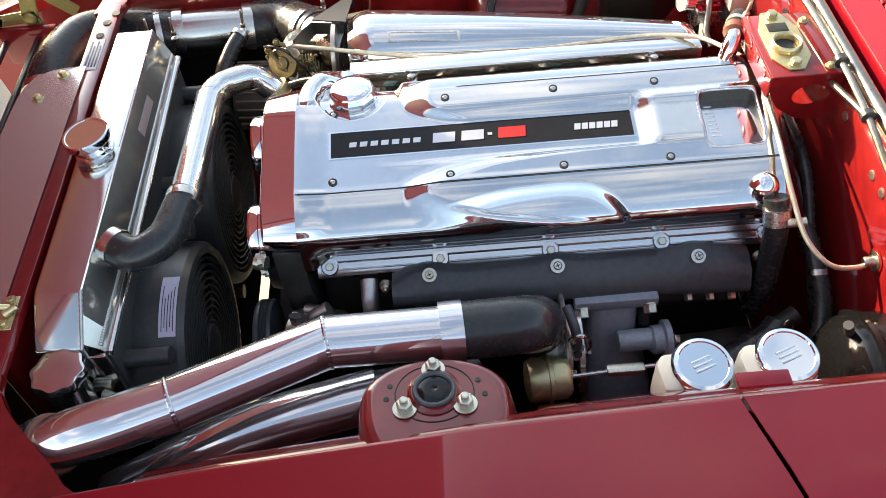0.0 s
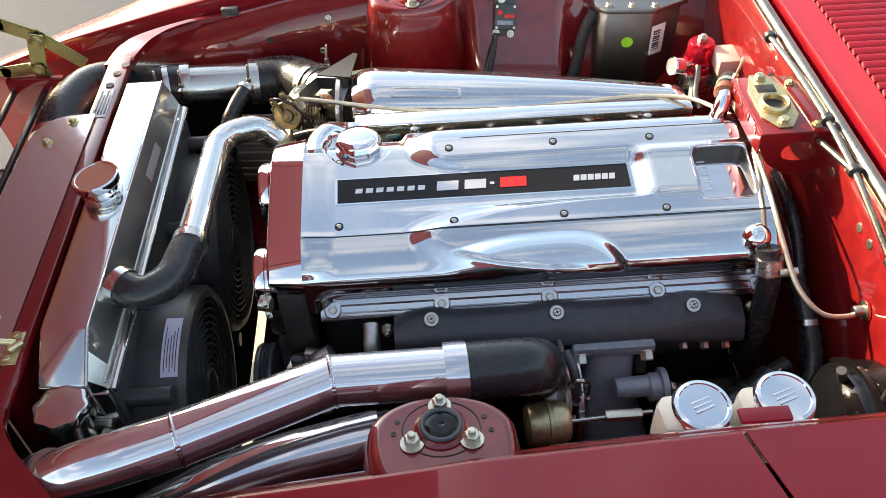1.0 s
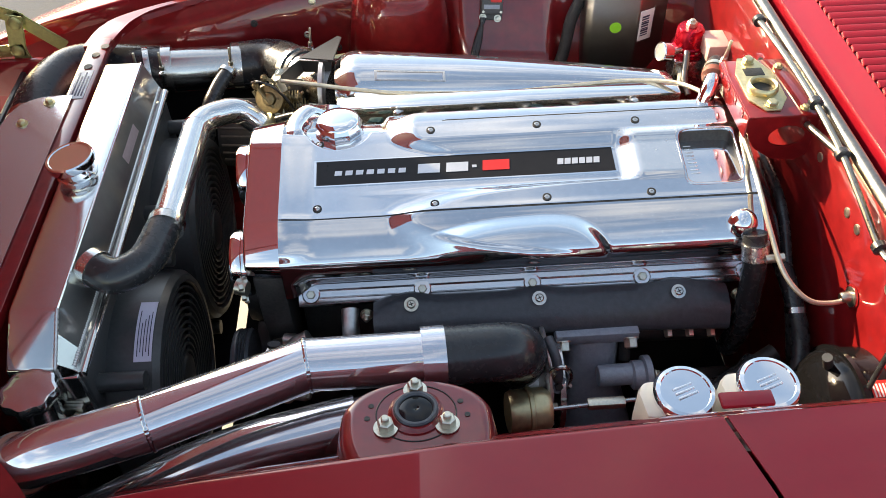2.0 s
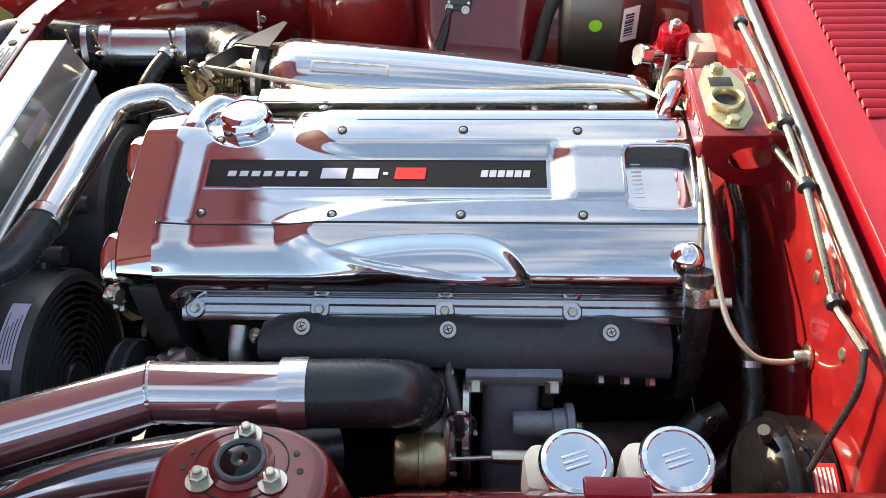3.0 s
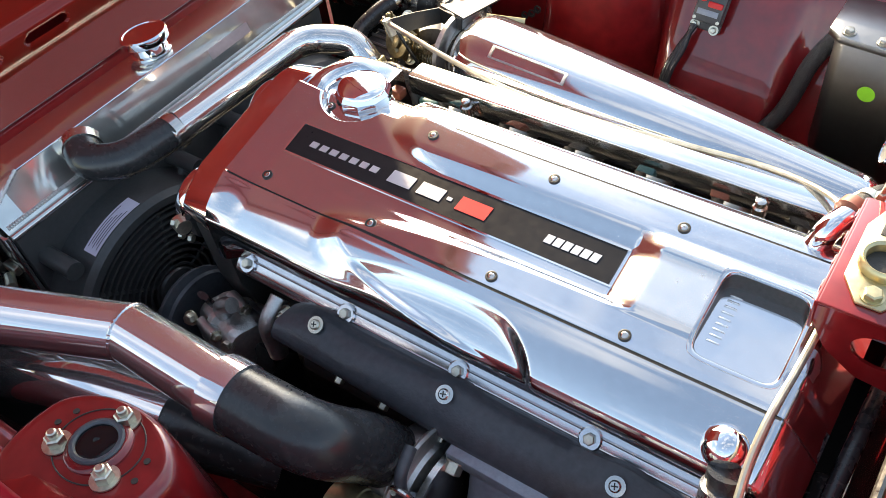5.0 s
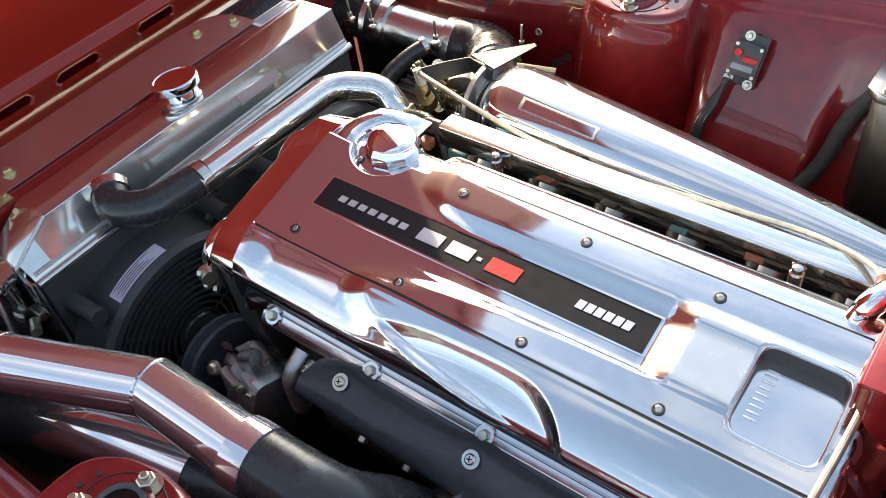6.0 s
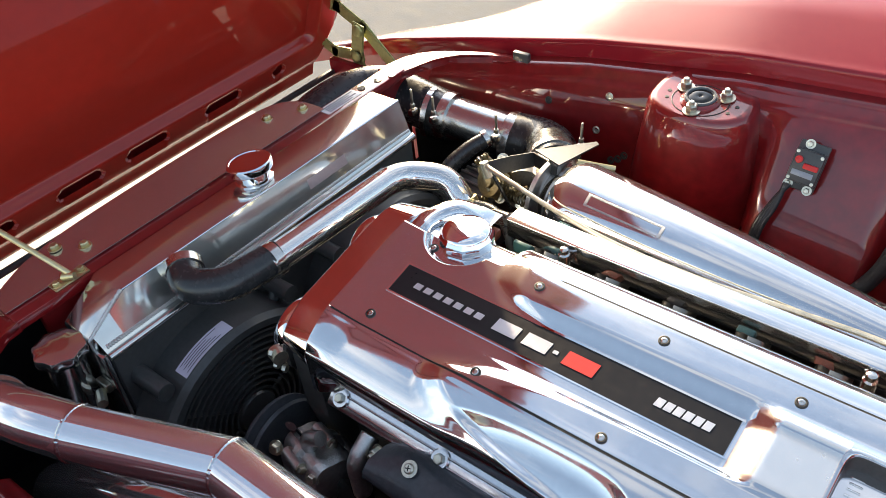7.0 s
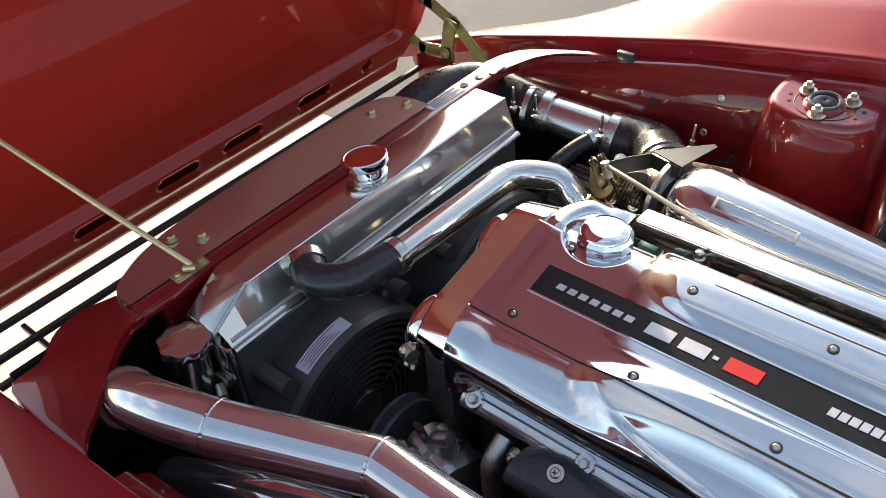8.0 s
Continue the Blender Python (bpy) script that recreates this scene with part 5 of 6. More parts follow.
part("pickup", tube([(-0.41, -0.058, 0.812), (-0.395, -0.062, 0.812)], 0.010, 14), BOLT, engine)
for z, yy in ((0.822, -0.066), (0.800, -0.064), (0.785, -0.055)):
    part("cover_bolt", hex_bolt((-0.398, yy, z), (-1, -0.3, 0), 0.0055, 0.006), BOLT, engine)
for x in (-0.245, -0.225, -0.09, 0.05, 0.21, 0.262):
    part("head_stud", hex_bolt((x, -0.066, 0.752), (0, -0.9, 0.3), 0.0065, 0.010, 0.009, 0.006), BOLT, engine)
for x in (-0.145, -0.085, -0.012, 0.165, 0.195, 0.225):
    part("manifold_nut", hex_bolt((x, -0.093, 0.729 - 0.058 * (x + 0.023)), (0, -0.75, -0.45), 0.0062, 0.011), BOLT, engine)
part("manifold", tube([(-0.21, -0.070, 0.705), (0.23, -0.070, 0.70)], 0.024, 20), GUNK, engine)

# turbocharger
turbo = thing("turbocharger", "grey cast turbocharger with a wastegate actuator", "turbocharger")
bm = box((0.006, -0.116, 0.722), (0.119, -0.07, 0.741), 0.003)
part("flange", bm, CAST, turbo)
rows = []
for z, xa, xb, ya2, yb2 in ((0.724, 0.022, 0.100, -0.112, -0.075), (0.712, 0.026, 0.096, -0.118, -0.08), (0.68, 0.027, 0.095, -0.128, -0.085), (0.64, 0.026, 0.098, -0.140, -0.085), (0.58, 0.024, 0.120, -0.16, -0.08), (0.50, 0.030, 0.125, -0.17, -0.08)):
    rows.append([(xa, ya2 + 0.016, z), (xa + 0.006, ya2 + 0.005, z), (xa + 0.018, ya2, z), (xb - 0.018, ya2, z), (xb - 0.006, ya2 + 0.005, z), (xb, ya2 + 0.016, z), (xb, yb2, z), (xa, yb2, z)])
bm, made = grid(rows, loop_v=True)
bm.faces.new(made[0]); bm.faces.new(made[-1])
part("elbow", bm, CAST, turbo, "", 50)
part("boss", lathe([(0.008, 0), (0.0135, 0.001), (0.0150, 0.004), (0.0150, 0.063), (0.010, 0.066)], (0.061, -0.146, 0.690), (1, 0.03, 0), 28), CAST, turbo)
part("boss_flange", lathe([(0.016, 0), (0.020, 0.003), (0.020, 0.016), (0.026, 0.018), (0.026, 0.026), (0.020, 0.028)], (0.106, -0.146, 0.688), (1, 0.03, 0), 30), CAST, turbo)
part("boss_bolt", hex_bolt((0.134, -0.158, 0.704), (1, 0, 0), 0.0055, 0.006, 0.007), BOLT, turbo)
for p in ((0.017, -0.112, 0.727), (0.108, -0.112, 0.727)):
    part("nut", hex_bolt(p, (0, -0.75, -0.5), 0.0095, 0.013, 0.0115), BOLT, turbo)
part("sensor", tube([(0.104, -0.105, 0.712), (0.104, -0.118, 0.688)], 0.008, 12), GUNK, turbo)
part("compressor", lathe([(0.03, -0.02), (0.062, -0.012), (0.068, 0.01), (0.060, 0.03), (0.03, 0.036)], (-0.035, -0.135, 0.675), (1, 0, 0), 40), SATIN, turbo, "cast compressor housing")
part("clamp_ring", lathe([(0.060, 0), (0.065, 0.002), (0.065, 0.009), (0.060, 0.011)], (0.002, -0.135, 0.670), (1, 0, 0), 40), STEEL, turbo)
part("actuator", lathe([(0.010, -0.030), (0.026, -0.027), (0.0285, -0.021), (0.0285, -0.003), (0.0305, -0.002), (0.0305, 0.003), (0.0285, 0.004), (0.0285, 0.020), (0.024, 0.027), (0.008, 0.029)], (-0.042, -0.210, 0.715), (1, 0.08, -0.05), 36), GOLD, turbo, "yellow zinc wastegate actuator")
part("actuator_rod", tube([(-0.015, -0.204, 0.706), (0.10, -0.196, 0.705)], 0.0032, 10), STEEL, turbo)
part("turnbuckle", box((0.036, -0.206, 0.699), (0.086, -0.192, 0.711), 0.003), BOLT, turbo)
LC = Vector((0.001, -0.172, 0.724))
ring = [LC + Vector((0.016 * math.cos(a), -0.008 * math.sin(a), 0.030 * math.sin(a) if math.sin(a) < 0 else 0.038 * math.sin(a))) for a in (2 * math.pi * k / 32 for k in range(33))]
part("oil_line", tube(ring, 0.0034, 10), STEEL, turbo)
part("oil_line", tube([p + Vector((0.004, -0.004, 0.002)) for p in ring[12:30]], 0.0030, 10), DULL, turbo)
part("banjo_block", lathe([(0.008, -0.008), (0.0125, -0.006), (0.0125, 0.004), (0.008, 0.006)], LC + Vector((0, 0, -0.008)), (0.05, -0.85, 0.5), 24), CAST, turbo)
part("banjo_bolt", hex_bolt(LC + Vector((0, -0.004, -0.006)), (0.05, -0.85, 0.5), 0.006, 0.006), GUNK, turbo)
part("oil_feed", tube(spline([LC + Vector((0.0, 0.0, 0.0)), LC + Vector((-0.002, -0.004, 0.022)), LC + Vector((-0.006, 0.004, 0.044)), LC + Vector((-0.012, 0.03, 0.05))], 6), 0.0065, 12), BLACK, turbo)
part("back_plate", lathe([(0.02, 0), (0.070, 0.0), (0.072, 0.003), (0.070, 0.006), (0.03, 0.006)], (-0.016, -0.140, 0.690), (1, 0, 0), 48), SATIN, turbo)
for a in (30, 75, 120, 165, 210):
    part("plate_bolt", hex_bolt(Vector((-0.010, -0.140, 0.690)) + Vector((0, -math.sin(radians(a)), math.cos(radians(a)))) * 0.062, (1, 0, 0), 0.0045, 0.006, 0.006), BOLT, turbo)
part("outlet", tube(rounded([(0.13, -0.16, 0.65), (0.20, -0.15, 0.64), (0.26, -0.12, 0.60)], 0.04), 0.036, 24), GUNK, turbo)
wh = thing("water_hose", "black hose with a wire spring clip", "hose")
part("tube", tube(rounded([(0.20, -0.175, 0.655), (0.27, -0.148, 0.676), (0.285, -0.135, 0.683)], 0.02), [0.020] * 11, 20), RUBBER, wh)
part("wire_clip", tube(spline([(0.278, -0.155, 0.69), (0.283, -0.150, 0.712), (0.296, -0.145, 0.706), (0.296, -0.150, 0.69)], 5), 0.0018, 8), STEEL, wh)
part("plug", tube([(0.285, -0.135, 0.683), (0.31, -0.125, 0.692)], 0.013, 16), GUNK, wh)
h2 = thing("heater_hose", "black corrugated heater hose at the firewall", "hose")
part("hose", tube(spline([(0.29, -0.19, 0.65), (0.325, -0.165, 0.685), (0.338, -0.13, 0.715), (0.334, -0.09, 0.75), (0.328, -0.04, 0.775), (0.325, 0.02, 0.78)], 6), [0.0118 + 0.0008 * (k % 2) for k in range(31)], 18), RUBBER, h2)
part("clip", lathe([(0.0125, -0.004), (0.0142, -0.004), (0.0142, 0.004), (0.0125, 0.004)], (0.3345, -0.095, 0.746), (0, 0.7, 0.7), 24), STEEL, h2, "steel hose clip")

# master cylinders and booster
def reservoir(x, y, z, label):
    r = thing("fluid_reservoir", label, "fluid reservoir", group="fluid reservoirs")
    part("tank", extrude_poly([(x - 0.048, y + 0.012), (x - 0.040, y + 0.026), (x + 0.026, y + 0.028), (x + 0.032, y - 0.02), (x + 0.02, y - 0.03), (x - 0.045, y - 0.022)], z - 0.075, z - 0.012, 2, 0.008), TANKW, r)
    cap = part("cap", lathe([(0.031, -0.014), (0.0335, -0.012), (0.0345, -0.006), (0.0335, -0.002), (0.0315, 0.0005), (0.0275, 0.0015), (0.0265, 0.0), (0.015, 0.0)], (x, y, z), (0.0, -0.08, 1), 48), CHROME, r, "polished screw cap with an engraved emblem")
    for dy in (-0.006, 0.0, 0.006):
        part("emblem_bar", box((-0.012, dy - 0.0013, 0.0002), (0.012, dy + 0.0013, 0.0010), 0.0004, m=pose(x, y, z, 0, 0, 20)), BRUSHED, cap)
    part("cylinder", tube([(x + 0.0, y, z - 0.07), (x + 0.0, y, z - 0.11)], 0.018, 16), SATIN, r)
    return r


reservoir(0.110, -0.294, 0.862, "milky plastic fluid reservoir with a polished cap")
reservoir(0.198, -0.298, 0.875, "milky plastic fluid reservoir near the brake booster")
boost = thing("brake_booster", "glossy black brake booster drum on the firewall", "brake booster")
BX, BY, BZ = 0.284, -0.268, 0.738
part("drum", lathe([(0.03, 0.0), (0.050, 0.002), (0.072, 0.010), (0.085, 0.024), (0.090, 0.036), (0.090, 0.074)], (BX, BY, BZ), (1, 0.0, 0), 56), GLOSSBLACK, boost)
part("rim", lathe([(0.0895, 0.0), (0.0945, 0.001), (0.0945, 0.007), (0.0895, 0.008)], (BX + 0.036, BY, BZ), (1, 0, 0), 56), GLOSSBLACK, boost)


def on_drum(x, a, lift):
    return Vector((x, BY - (0.0902 + lift) * math.sin(a), BZ + (0.0902 + lift) * math.cos(a)))


lab = part("sticker", slab(on_drum, [BX + 0.048, BX + 0.071], list(np.linspace(0.05, 0.75, 12)), 0.0, 0.0006), REDPRINT, boost, "red sticker with unreadable pale print")
for k in range(5):
    part("print_bar", slab(on_drum, [BX + 0.050 + 0.004 * k, BX + 0.052 + 0.004 * k], list(np.linspace(0.10, 0.70 - 0.08 * (k % 3), 8)), 0.0006, 0.0010), WHITE, lab)
part("check_valve", tube([(BX + 0.02, BY + 0.03, BZ + 0.075), (BX + 0.012, BY + 0.028, BZ + 0.095)], 0.006, 12), PLASTIC, boost)
part("rubber_tab", box((0.100, -0.387, 0.9655), (0.150, -0.371, 0.9715), 0.002), RED, body, "red painted bonnet stop tab")

# ---- firewall fittings ----
latch = thing("bonnet_latch", "red latch bracket with a yellow zinc striker plate", "bonnet latch")
bm = box((0.268, 0.054, 0.955), (0.364, 0.186, 0.959), 0.0018)
box((0.266, 0.054, 0.925), (0.270, 0.186, 0.958), 0.0018, bm)
for yb2 in (0.07, 0.10, 0.13, 0.16):
    box((0.2645, yb2, 0.945), (0.268, yb2 + 0.012, 0.957), 0.002, bm)
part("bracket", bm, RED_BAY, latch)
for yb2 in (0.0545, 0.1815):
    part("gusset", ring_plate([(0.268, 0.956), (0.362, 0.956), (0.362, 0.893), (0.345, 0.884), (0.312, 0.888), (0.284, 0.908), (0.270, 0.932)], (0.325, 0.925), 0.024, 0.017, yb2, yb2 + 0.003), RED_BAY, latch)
sp = part("striker_plate", extrude_poly([(0.277, 0.150), (0.290, 0.186), (0.314, 0.186), (0.329, 0.150), (0.328, 0.090), (0.312, 0.064), (0.292, 0.064), (0.277, 0.088)], 0.9595, 0.9625, 2, 0.001), GOLD, latch, "yellow zinc plate")
part("ring", lathe([(0.0145, 0.0), (0.0200, 0.0), (0.0210, 0.003), (0.0200, 0.008), (0.018, 0.010), (0.0155, 0.008), (0.0145, 0.0)], (0.301, 0.110, 0.9625), (0, 0, 1), 40), GOLD, sp)
part("dark_hole", lathe([(0.0143, 0.0), (0.0143, 0.0012), (0.005, 0.0012)], (0.301, 0.110, 0.9625), (0, 0, 1), 32), GUNK, sp)
part("slot", box((0.289, 0.142, 0.9622), (0.316, 0.160, 0.9631), 0.0004), GUNK, sp)
for p in ((0.302, 0.176, 0.9625), (0.302, 0.074, 0.9625)):
    part("screw", hex_bolt(p, (0, 0, 1), 0.0075, 0.006, 0.009), GOLD, sp)
for p in ((0.345, 0.068, 0.959), (0.342, 0.165, 0.959)):
    part("screw", hex_bolt(p, (0, 0, 1), 0.005, 0.004, 0.0065), GOLD, latch)

pipe_a = solo("hard_pipe", tube(spline([(0.374, 0.60, 0.964), (0.373, 0.40, 0.964), (0.372, 0.15, 0.9635), (0.371, -0.10, 0.963), (0.369, -0.30, 0.961), (0.362, -0.40, 0.952)], 5), 0.0088, 18), DULL, "dull steel pipe along the top of the firewall", "pipe")
pipe_b = thing("brake_line", "thin steel brake line clipped to the firewall", "brake line")
part("line", tube(spline([(0.352, 0.285, 0.955), (0.350, 0.275, 0.966), (0.352, 0.17, 0.972), (0.352, 0.066, 0.973), (0.352, -0.03, 0.966), (0.353, -0.10, 0.95), (0.354, -0.165, 0.934), (0.355, -0.20, 0.94), (0.352, -0.24, 0.955)], 5), 0.0042, 10), DULL, pipe_b)
part("line", tube([(0.346, 0.052, 0.945), (0.352, -0.028, 0.962)], 0.0045, 10), DULL, pipe_b)
for p in ((0.351, 0.278, 0.965), (0.352, 0.060, 0.973), (0.352, -0.035, 0.965), (0.354, -0.165, 0.934)):
    part("grommet", lathe([(0.005, -0.006), (0.009, -0.004), (0.009, 0.004), (0.005, 0.006)], p, (0, 1, 0), 16), RUBBER, pipe_b)
solo("vacuum_hose", tube(spline([(0.352, -0.238, 0.957), (0.347, -0.262, 0.93), (0.338, -0.272, 0.87), (0.326, -0.285, 0.82)], 6), 0.0032, 12), RUBBER, "thin black vacuum hose above the brake booster", "hose")
for p in ((0.361, -0.077, 0.906), (0.361, -0.107, 0.906), (0.361, 0.02, 0.915), (0.361, -0.20, 0.90)):
    solo("blind_rivet", lathe([(0.0068, 0), (0.0068, 0.0010), (0.0045, 0.0018), (0.003, 0.0016), (0.001, 0.0016)], p, (-1, 0, 0), 20), BOLT, "small zinc rivet in the red firewall", "rivet", "firewall rivets")
part("seal_patch", lathe([(0.015, 0), (0.016, 0.0012), (0.014, 0.002), (0.008, 0.002)], (0.361, -0.152, 0.834), (-1, 0, 0), 28), RED_BAY, firewall)
part("oval_hole", lathe([(0.016, 0), (0.016, 0.0012), (0.006, 0.0012)], (0.3605, 0.250, 0.900), (-1, 0, 0), 28), GUNK, firewall)
loom = thing("wiring_loom", "black taped wiring loom along the firewall", "wiring")
part("loom", tube(spline([(0.345, 0.30, 0.78), (0.338, 0.15, 0.83), (0.334, 0.03, 0.83), (0.333, -0.04, 0.78), (0.340, -0.08, 0.72), (0.35, -0.12, 0.64)], 6), 0.0075, 12), RUBBER, loom)

# surge tank, regulator, relay block
tank = thing("surge_tank", "polished metal fuel surge tank with stickers", "fuel tank")
part("shell", extrude_poly([(0.150, 0.530), (0.162, 0.520), (0.243, 0.512), (0.300, 0.540), (0.300, 0.610), (0.150, 0.610)], 0.66, 0.880, 2, 0.003), DARKCHROME, tank)
part("lid", extrude_poly([(0.142, 0.526), (0.158, 0.512), (0.244, 0.503), (0.310, 0.535), (0.310, 0.612), (0.142, 0.612)], 0.880, 0.890, 2, 0.002), DARKCHROME, tank)
for p in ((0.165, 0.523), (0.205, 0.518), (0.245, 0.514), (0.295, 0.540)):
    part("lid_bolt", hex_bolt((*p, 0.890), (0, 0, 1), 0.006, 0.005, 0.008), BOLT, tank)
part("dot_sticker", lathe([(0.0105, 0), (0.0105, 0.0006), (0.004, 0.0006)], (0.204, 0.5158, 0.819), (-0.1, -1, 0), 28), GREEN, tank, "bright green dot sticker")
stk = part("barcode_sticker", box((0.246, 0.5125, 0.790), (0.276, 0.5135, 0.850), 0.0003, m=Matrix.Translation((0.246, 0.5125, 0)) @ pose(0, 0, 0, 0, 0, 26) @ Matrix.Translation((-0.246, -0.5125, 0))), WHITE, tank, "white barcode sticker")
for k in range(9):
    part("bar", box((0.250, 0.5115, 0.800 + k * 0.0045), (0.266, 0.5123, 0.8018 + k * 0.0045 + 0.0008 * (k % 3)), 0.0002, m=Matrix.Translation((0.246, 0.5125, 0)) @ pose(0, 0, 0, 0, 0, 26) @ Matrix.Translation((-0.246, -0.5125, 0))), INK, stk)
solo("fuel_hose", tube(spline([(0.148, 0.56, 0.86), (0.128, 0.545, 0.82), (0.110, 0.52, 0.75), (0.06, 0.48, 0.68)], 6), 0.011, 14), BRAIDDARK, "black braided fuel hose beside the surge tank", "hose")

reg = thing("fuel_regulator", "red anodised fuel pressure regulator with a gauge", "fuel regulator")
part("base", extrude_poly([(0.282, 0.398), (0.332, 0.398), (0.338, 0.43), (0.325, 0.455), (0.285, 0.452)], 0.775, 0.818, 2, 0.003), BRUSHED, reg)
part("body", lathe([(0.030, 0.0), (0.030, 0.010), (0.028, 0.012), (0.028, 0.018), (0.024, 0.020), (0.023, 0.046), (0.020, 0.050), (0.010, 0.051)], (0.309, 0.428, 0.818), (0, 0, 1), 40), REDANO, reg, "red anodised cap")
part("adjuster", hex_bolt((0.309, 0.428, 0.868), (0, 0, 1), 0.009, 0.009, 0, 0.004), BOLT, reg)
for a in range(6):
    part("screw", hex_bolt((0.309 + 0.026 * math.cos(a), 0.428 + 0.026 * math.sin(a), 0.829), (0, 0, 1), 0.0035, 0.003), BOLT, reg)
g = part("gauge", lathe([(0.011, 0.0), (0.0165, 0.002), (0.0165, 0.018), (0.0150, 0.020), (0.0145, 0.018), (0.008, 0.018)], (0.272, 0.405, 0.835), (-0.95, -0.25, 0.25), 36), CHROME, reg, "round pressure gauge in a chrome case")
part("dial", lathe([(0.0143, 0.0182), (0.0143, 0.0186), (0.008, 0.0186)], (0.272, 0.405, 0.835), (-0.95, -0.25, 0.25), 32), SATIN, g)
part("stem", tube([(0.272, 0.405, 0.835), (0.292, 0.410, 0.835)], 0.006, 12), STEEL, reg)
part("nozzle", tube([(0.298, 0.395, 0.840), (0.285, 0.350, 0.815), (0.29, 0.33, 0.80)], 0.0055, 12), DULL, reg)
part("fitting", tube([(0.300, 0.40, 0.795), (0.288, 0.36, 0.79)], 0.010, 6), BOLT, reg)
solo("relay_block", box((0.325, 0.372, 0.832), (0.363, 0.425, 0.862), 0.003), PINK, "pale pink block fixed to the firewall", "relay box")
solo("relay_box", box((0.330, 0.375, 0.795), (0.362, 0.42, 0.830), 0.003), PLASTIC, "black relay box below the pale block", "relay box")

# ---- far inner wing: breaker and cables ----
brk = thing("circuit_breaker", "black circuit breaker with a red switch on the inner wing", "circuit breaker")
BO = Matrix.Translation((-0.0147, 0.572, 0.852)) @ pose(0, 0, 0, 64, 4, 0) @ Matrix.Scale(0.84, 4)
part("base", box((-0.024, -0.040, 0.0), (0.024, 0.040, 0.006), 0.003, m=BO), PLASTIC, brk)
part("housing", box((-0.023, -0.027, 0.005), (0.023, 0.027, 0.020), 0.003, m=BO), PLASTIC, brk)
part("switch", box((-0.004, -0.002, 0.019), (0.020, 0.007, 0.024), 0.002, m=BO), REDPRINT, brk, "red switch lever")
part("button", lathe([(0.005, 0), (0.005, 0.004), (0.003, 0.005)], BO @ Vector((-0.013, 0.010, 0.019)), BO.to_3x3() @ Vector((0, 0, 1)), 16), REDPRINT, brk)
for p in ((-0.008, 0.036), (0.014, -0.036), (-0.018, -0.034)):
    part("terminal", hex_bolt(BO @ Vector((*p, 0.005)), BO.to_3x3() @ Vector((0, 0, 1)), 0.0042, 0.005, 0.0066), BOLT, brk)
for p in ((-0.019, 0.022), (0.019, 0.022), (-0.019, -0.022), (0.019, -0.022)):
    part("housing_screw", lathe([(0.0024, 0), (0.0024, 0.0012), (0.0010, 0.0014)], BO @ Vector((*p, 0.0198)), BO.to_3x3() @ Vector((0, 0, 1)), 12), BOLT, brk)
part("label", box((-0.018, -0.016, 0.0198), (0.016, -0.007, 0.0204), 0.0002, m=BO), CAST, brk, "grey printed label")
for k in range(4):
    o = 0.006 * k
    solo("battery_cable", tube(spline([BO @ Vector((-0.020 + 0.002 * k, -0.034, 0.010)), (-0.036 - o * .4, 0.537, 0.80), (-0.045 - o * 0.5, 0.518, 0.765), (-0.046 - o * 0.4, 0.500, 0.715), (-0.055, 0.480, 0.64)], 6), 0.0036, 10), RUBBER, "black cable hanging from the circuit breaker", "cable", "breaker cables")
wall_d = [(-0.042, 0.497), (-0.058, 0.482), (-0.10, 0.476), (-0.18, 0.462), (-0.26, 0.445)]


def far_wall(x, z, lift):
    """A place on the far inner wing's side wall."""
    h = [a for a, b in wall_d][::-1]
    d = [b for a, b in wall_d][::-1]
    return (x, YC + float(np.interp(z - edge_z(x), h, d)) - lift, z)


for x, z, m in ((-0.340, 0.846, BOLT), (-0.356, 0.784, BOLT), (-0.452, 0.808, GUNK), (-0.310, 0.748, GUNK), (-0.322, 0.742, GUNK), (-0.300, 0.757, GUNK)):
    part("drilled_hole", lathe([(0.0066, 0), (0.0066, 0.0012), (0.0044, 0.0018), (0.0035, 0.0004)], far_wall(x, z, 0.0015), (0, -1, 0.25), 18), m, body)
solo("wing_clip", box((-0.536, YC + 0.4935, 0.852), (-0.505, YC + 0.5035, 0.868), 0.002), PLASTIC, "small black plastic clip under the wing's lip", "clip")

# bonnet hinge and prop
hinge = part("hinge", box((-0.960, 0.585, 0.690), (-0.850, 0.60, 0.765), 0.004), RED, bonnet, "red hinge base with olive zinc plated folding arms")


def arm(pts, w, name="arm", y=0.0):
    """A flat strip of steel through points, standing along y."""
    out = bmesh.new()
    pts = [Vector(p) for p in pts]
    for a, b in zip(pts, pts[1:]):
        d = (b - a).normalized()
        nrm = Vector((-d.z, 0, d.x)).normalized() * (w / 2)
        vs = [a + nrm - d * w * 0.4, a - nrm - d * w * 0.4, b - nrm + d * w * 0.4, b + nrm + d * w * 0.4]
        b2 = bmesh.new()
        q = [b2.verts.new(v) for v in vs] + [b2.verts.new(v + Vector((0, 0.005, 0))) for v in vs]
        for f in ((0, 1, 2, 3), (7, 6, 5, 4), (0, 4, 5, 1), (1, 5, 6, 2), (2, 6, 7, 3), (3, 7, 4, 0)):
            b2.faces.new([q[i] for i in f])
        bmesh.ops.bevel(b2, geom=b2.edges[:], offset=0.0015, segments=2, affect="EDGES")
        join(out, b2)
    return part(name, out, OLIVE, hinge)


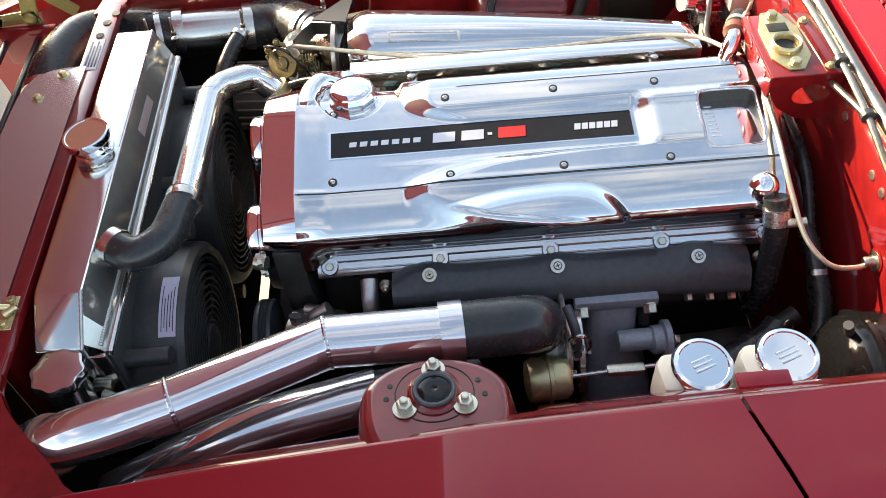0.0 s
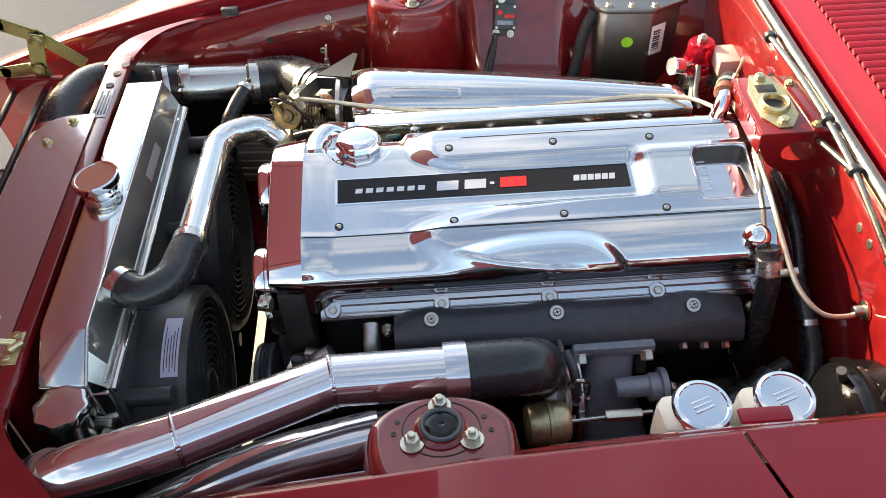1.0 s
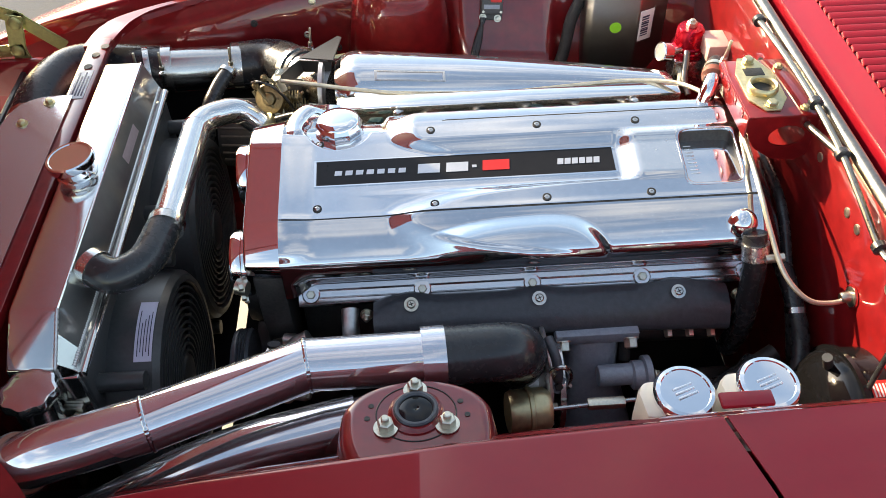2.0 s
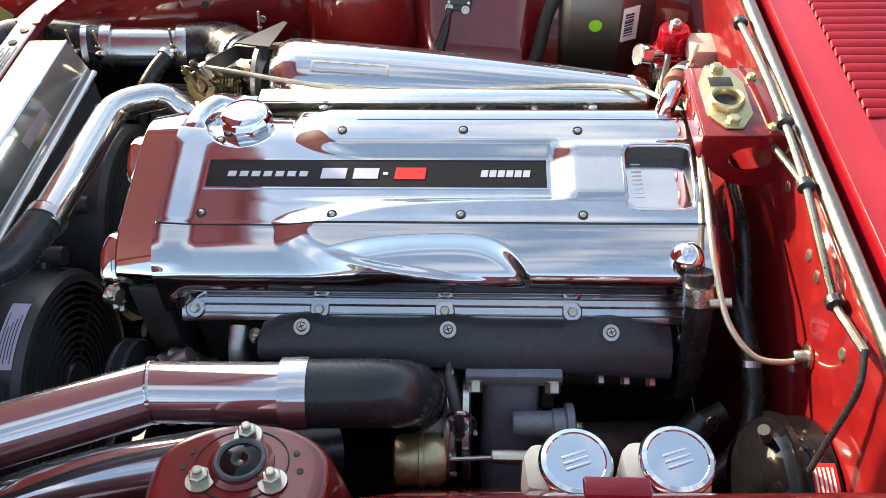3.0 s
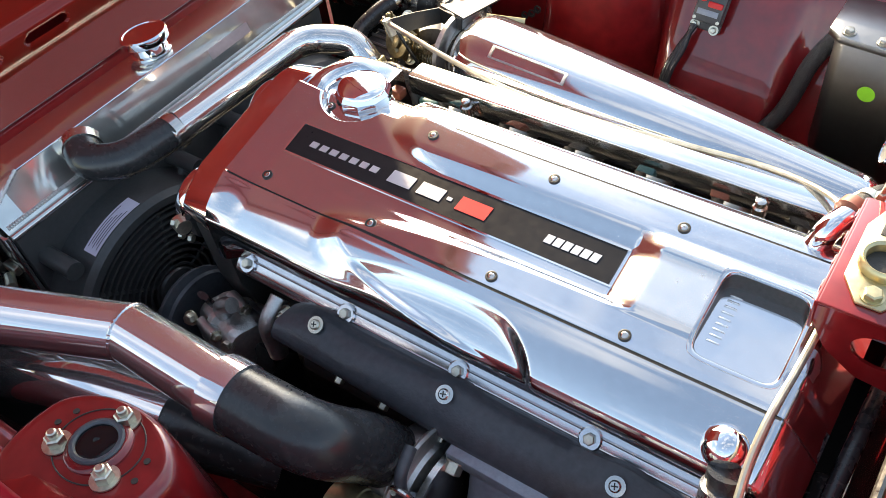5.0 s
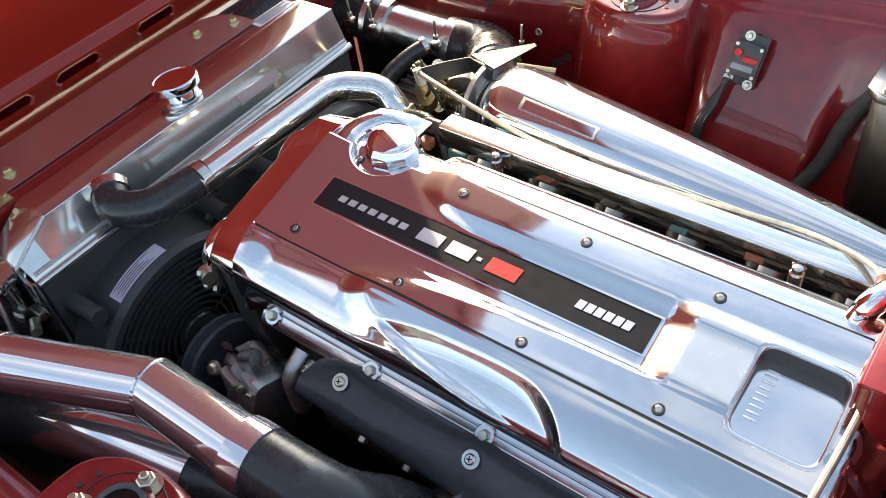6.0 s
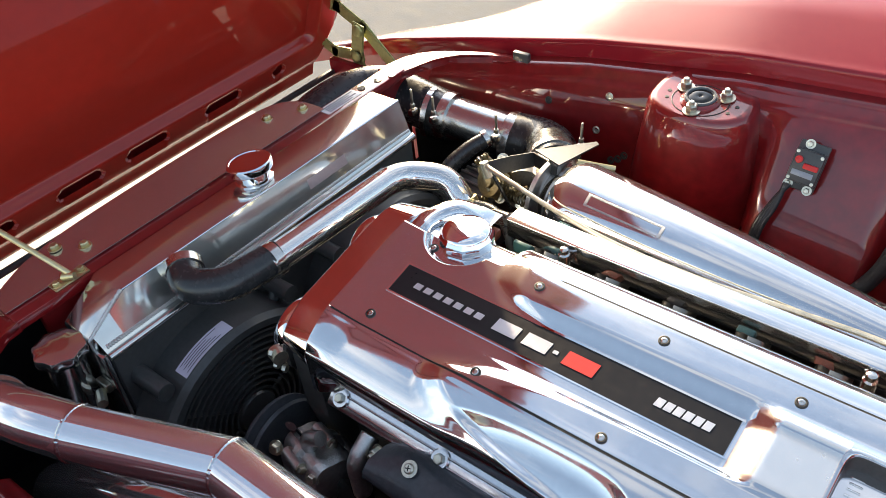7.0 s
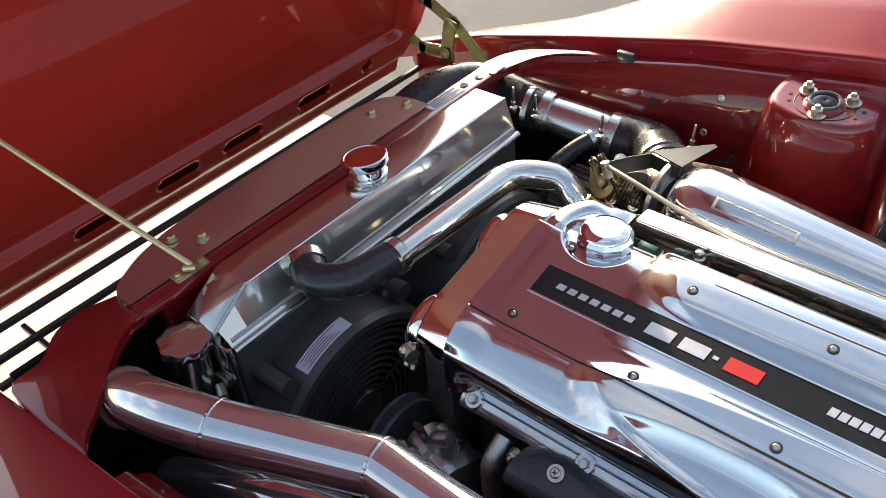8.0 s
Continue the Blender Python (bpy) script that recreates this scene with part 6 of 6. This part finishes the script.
arm([(-1.000, 0.612, 0.870), (-0.940, 0.612, 0.868), (-0.878, 0.612, 0.838), (-0.818, 0.612, 0.782)], 0.026)
arm([(-0.996, 0.606, 0.785), (-0.960, 0.606, 0.770), (-0.890, 0.606, 0.778)], 0.024)
arm([(-0.880, 0.600, 0.838), (-0.893, 0.600, 0.780), (-0.885, 0.600, 0.735)], 0.030)
for p in ((-0.878, 0.598, 0.836), (-0.893, 0.598, 0.779), (-0.996, 0.602, 0.787), (-0.998, 0.608, 0.868)):
    part("pivot", lathe([(0.012, -0.004), (0.012, 0.002), (0.009, 0.004), (0.004, 0.0045)], p, (0, -1, 0), 24), OLIVE, hinge)
prop = thing("prop_rod", "thin yellow zinc prop rod holding the bonnet", "prop rod")
part("rod", tube([(-0.690, -0.142, 0.863), (-0.924, -0.2315, 1.031)], 0.0038, 12), GOLD, prop)
part("base_plate", box((-0.706, -0.168, 0.8515), (-0.686, -0.118, 0.8545), 0.001), GOLD, prop)
part("pivot", tube([(-0.696, -0.150, 0.860), (-0.682, -0.140, 0.862)], 0.005, 12), GOLD, prop)
for p in ((-0.696, -0.161, 0.8545), (-0.696, -0.125, 0.8545)):
    part("screw", hex_bolt(p, (0, 0, 1), 0.005, 0.004, 0.007), GOLD, prop)
lab = part("data_label", box((-0.712, 0.330, 0.8512), (-0.688, 0.408, 0.8522), 0.0003), WHITE, support, "white data label with unreadable print")
for k in range(4):
    part("print_bar", box((-0.708 + k * 0.005, 0.336, 0.8522), (-0.7055 + k * 0.005, 0.402 - 0.012 * (k % 2), 0.8526), 0.0001), INK, lab)
for p in ((-0.70, 0.42), (-0.695, 0.455), (-0.685, 0.48)):
    part("panel_hole", lathe([(0.007, 0), (0.007, 0.001), (0.003, 0.001)], (p[0], p[1], 0.8513), (0, 0, 1), 20), GUNK, support)
# front grille bars seen through the gap
gr = thing("front_grille", "black front grille bars below the bonnet's edge", "grille")
for x, z in ((-0.952, 0.738), (-0.893, 0.738), (-0.866, 0.72)):
    part("bar", box((x - 0.0045, -0.37, z - 0.005), (x + 0.0045, 0.60, z + 0.005), 0.002), PLASTIC, gr)
for y in (-0.28, 0.06, 0.40):
    part("stay", box((-0.985, y - 0.004, 0.69), (-0.80, y + 0.004, 0.70), 0.002), PLASTIC, gr)

# black sheets standing in for shade low in the bay, with added chassis parts
part("shade_panel", box((-0.76, mirror(0.53, -1), 0.585), (-0.40, mirror(0.34, -1), 0.590), 0.002), SHADE_BLACK, body)
part("shade_panel", box((-0.76, mirror(0.34, 1), 0.585), (-0.40, mirror(0.53, 1), 0.590), 0.002), SHADE_BLACK, body)
part("shade_wall", box((-0.76, mirror(0.510, -1), 0.38), (-0.496, mirror(0.502, -1), 0.792), 0.002), SHADE_BLACK, body)
part("shade_wall", box((-0.748, mirror(0.505, -1), 0.38), (-0.738, mirror(0.30, -1), 0.832), 0.002), SHADE_BLACK, body)
part("shade_wall", box((-0.70, mirror(0.405, 1), 0.45), (-0.45, mirror(0.412, 1), 0.712), 0.002), SHADE_BLACK, body)
sub = thing("subframe", "dark steel subframe under the engine", "subframe")
part("crossmember", box((-0.22, YC - 0.34, 0.28), (-0.10, YC + 0.34, 0.36), 0.01), GUNK, sub)
# black floor added to hide the bright ground below the bay
part("shade_floor", box((-1.02, YC - 0.58, 0.402), (-0.518, YC + 0.58, 0.408), 0.002), SHADE_BLACK, sub)
part("shade_floor", box((-0.500, YC - 0.58, 0.402), (0.36, YC + 0.58, 0.408), 0.002), SHADE_BLACK, sub)
part("sway_bar", tube([(-0.45, YC - 0.38, 0.34), (-0.45, YC + 0.38, 0.34)], 0.012, 12), GUNK, sub)
part("sump", box((-0.30, -0.02, 0.27), (0.25, 0.18, 0.32), 0.02), GUNK, engine)
part("crank_pulley", lathe([(0.02, 0), (0.075, 0.0), (0.078, 0.006), (0.075, 0.030), (0.03, 0.034)], (-0.435, 0.08, 0.50), (1, 0, 0), 40), GUNK, engine)
part("water_pump", lathe([(0.03, 0), (0.05, 0.0), (0.055, 0.02), (0.04, 0.06)], (-0.43, 0.08, 0.66), (1, 0, 0), 32), GUNK, engine)
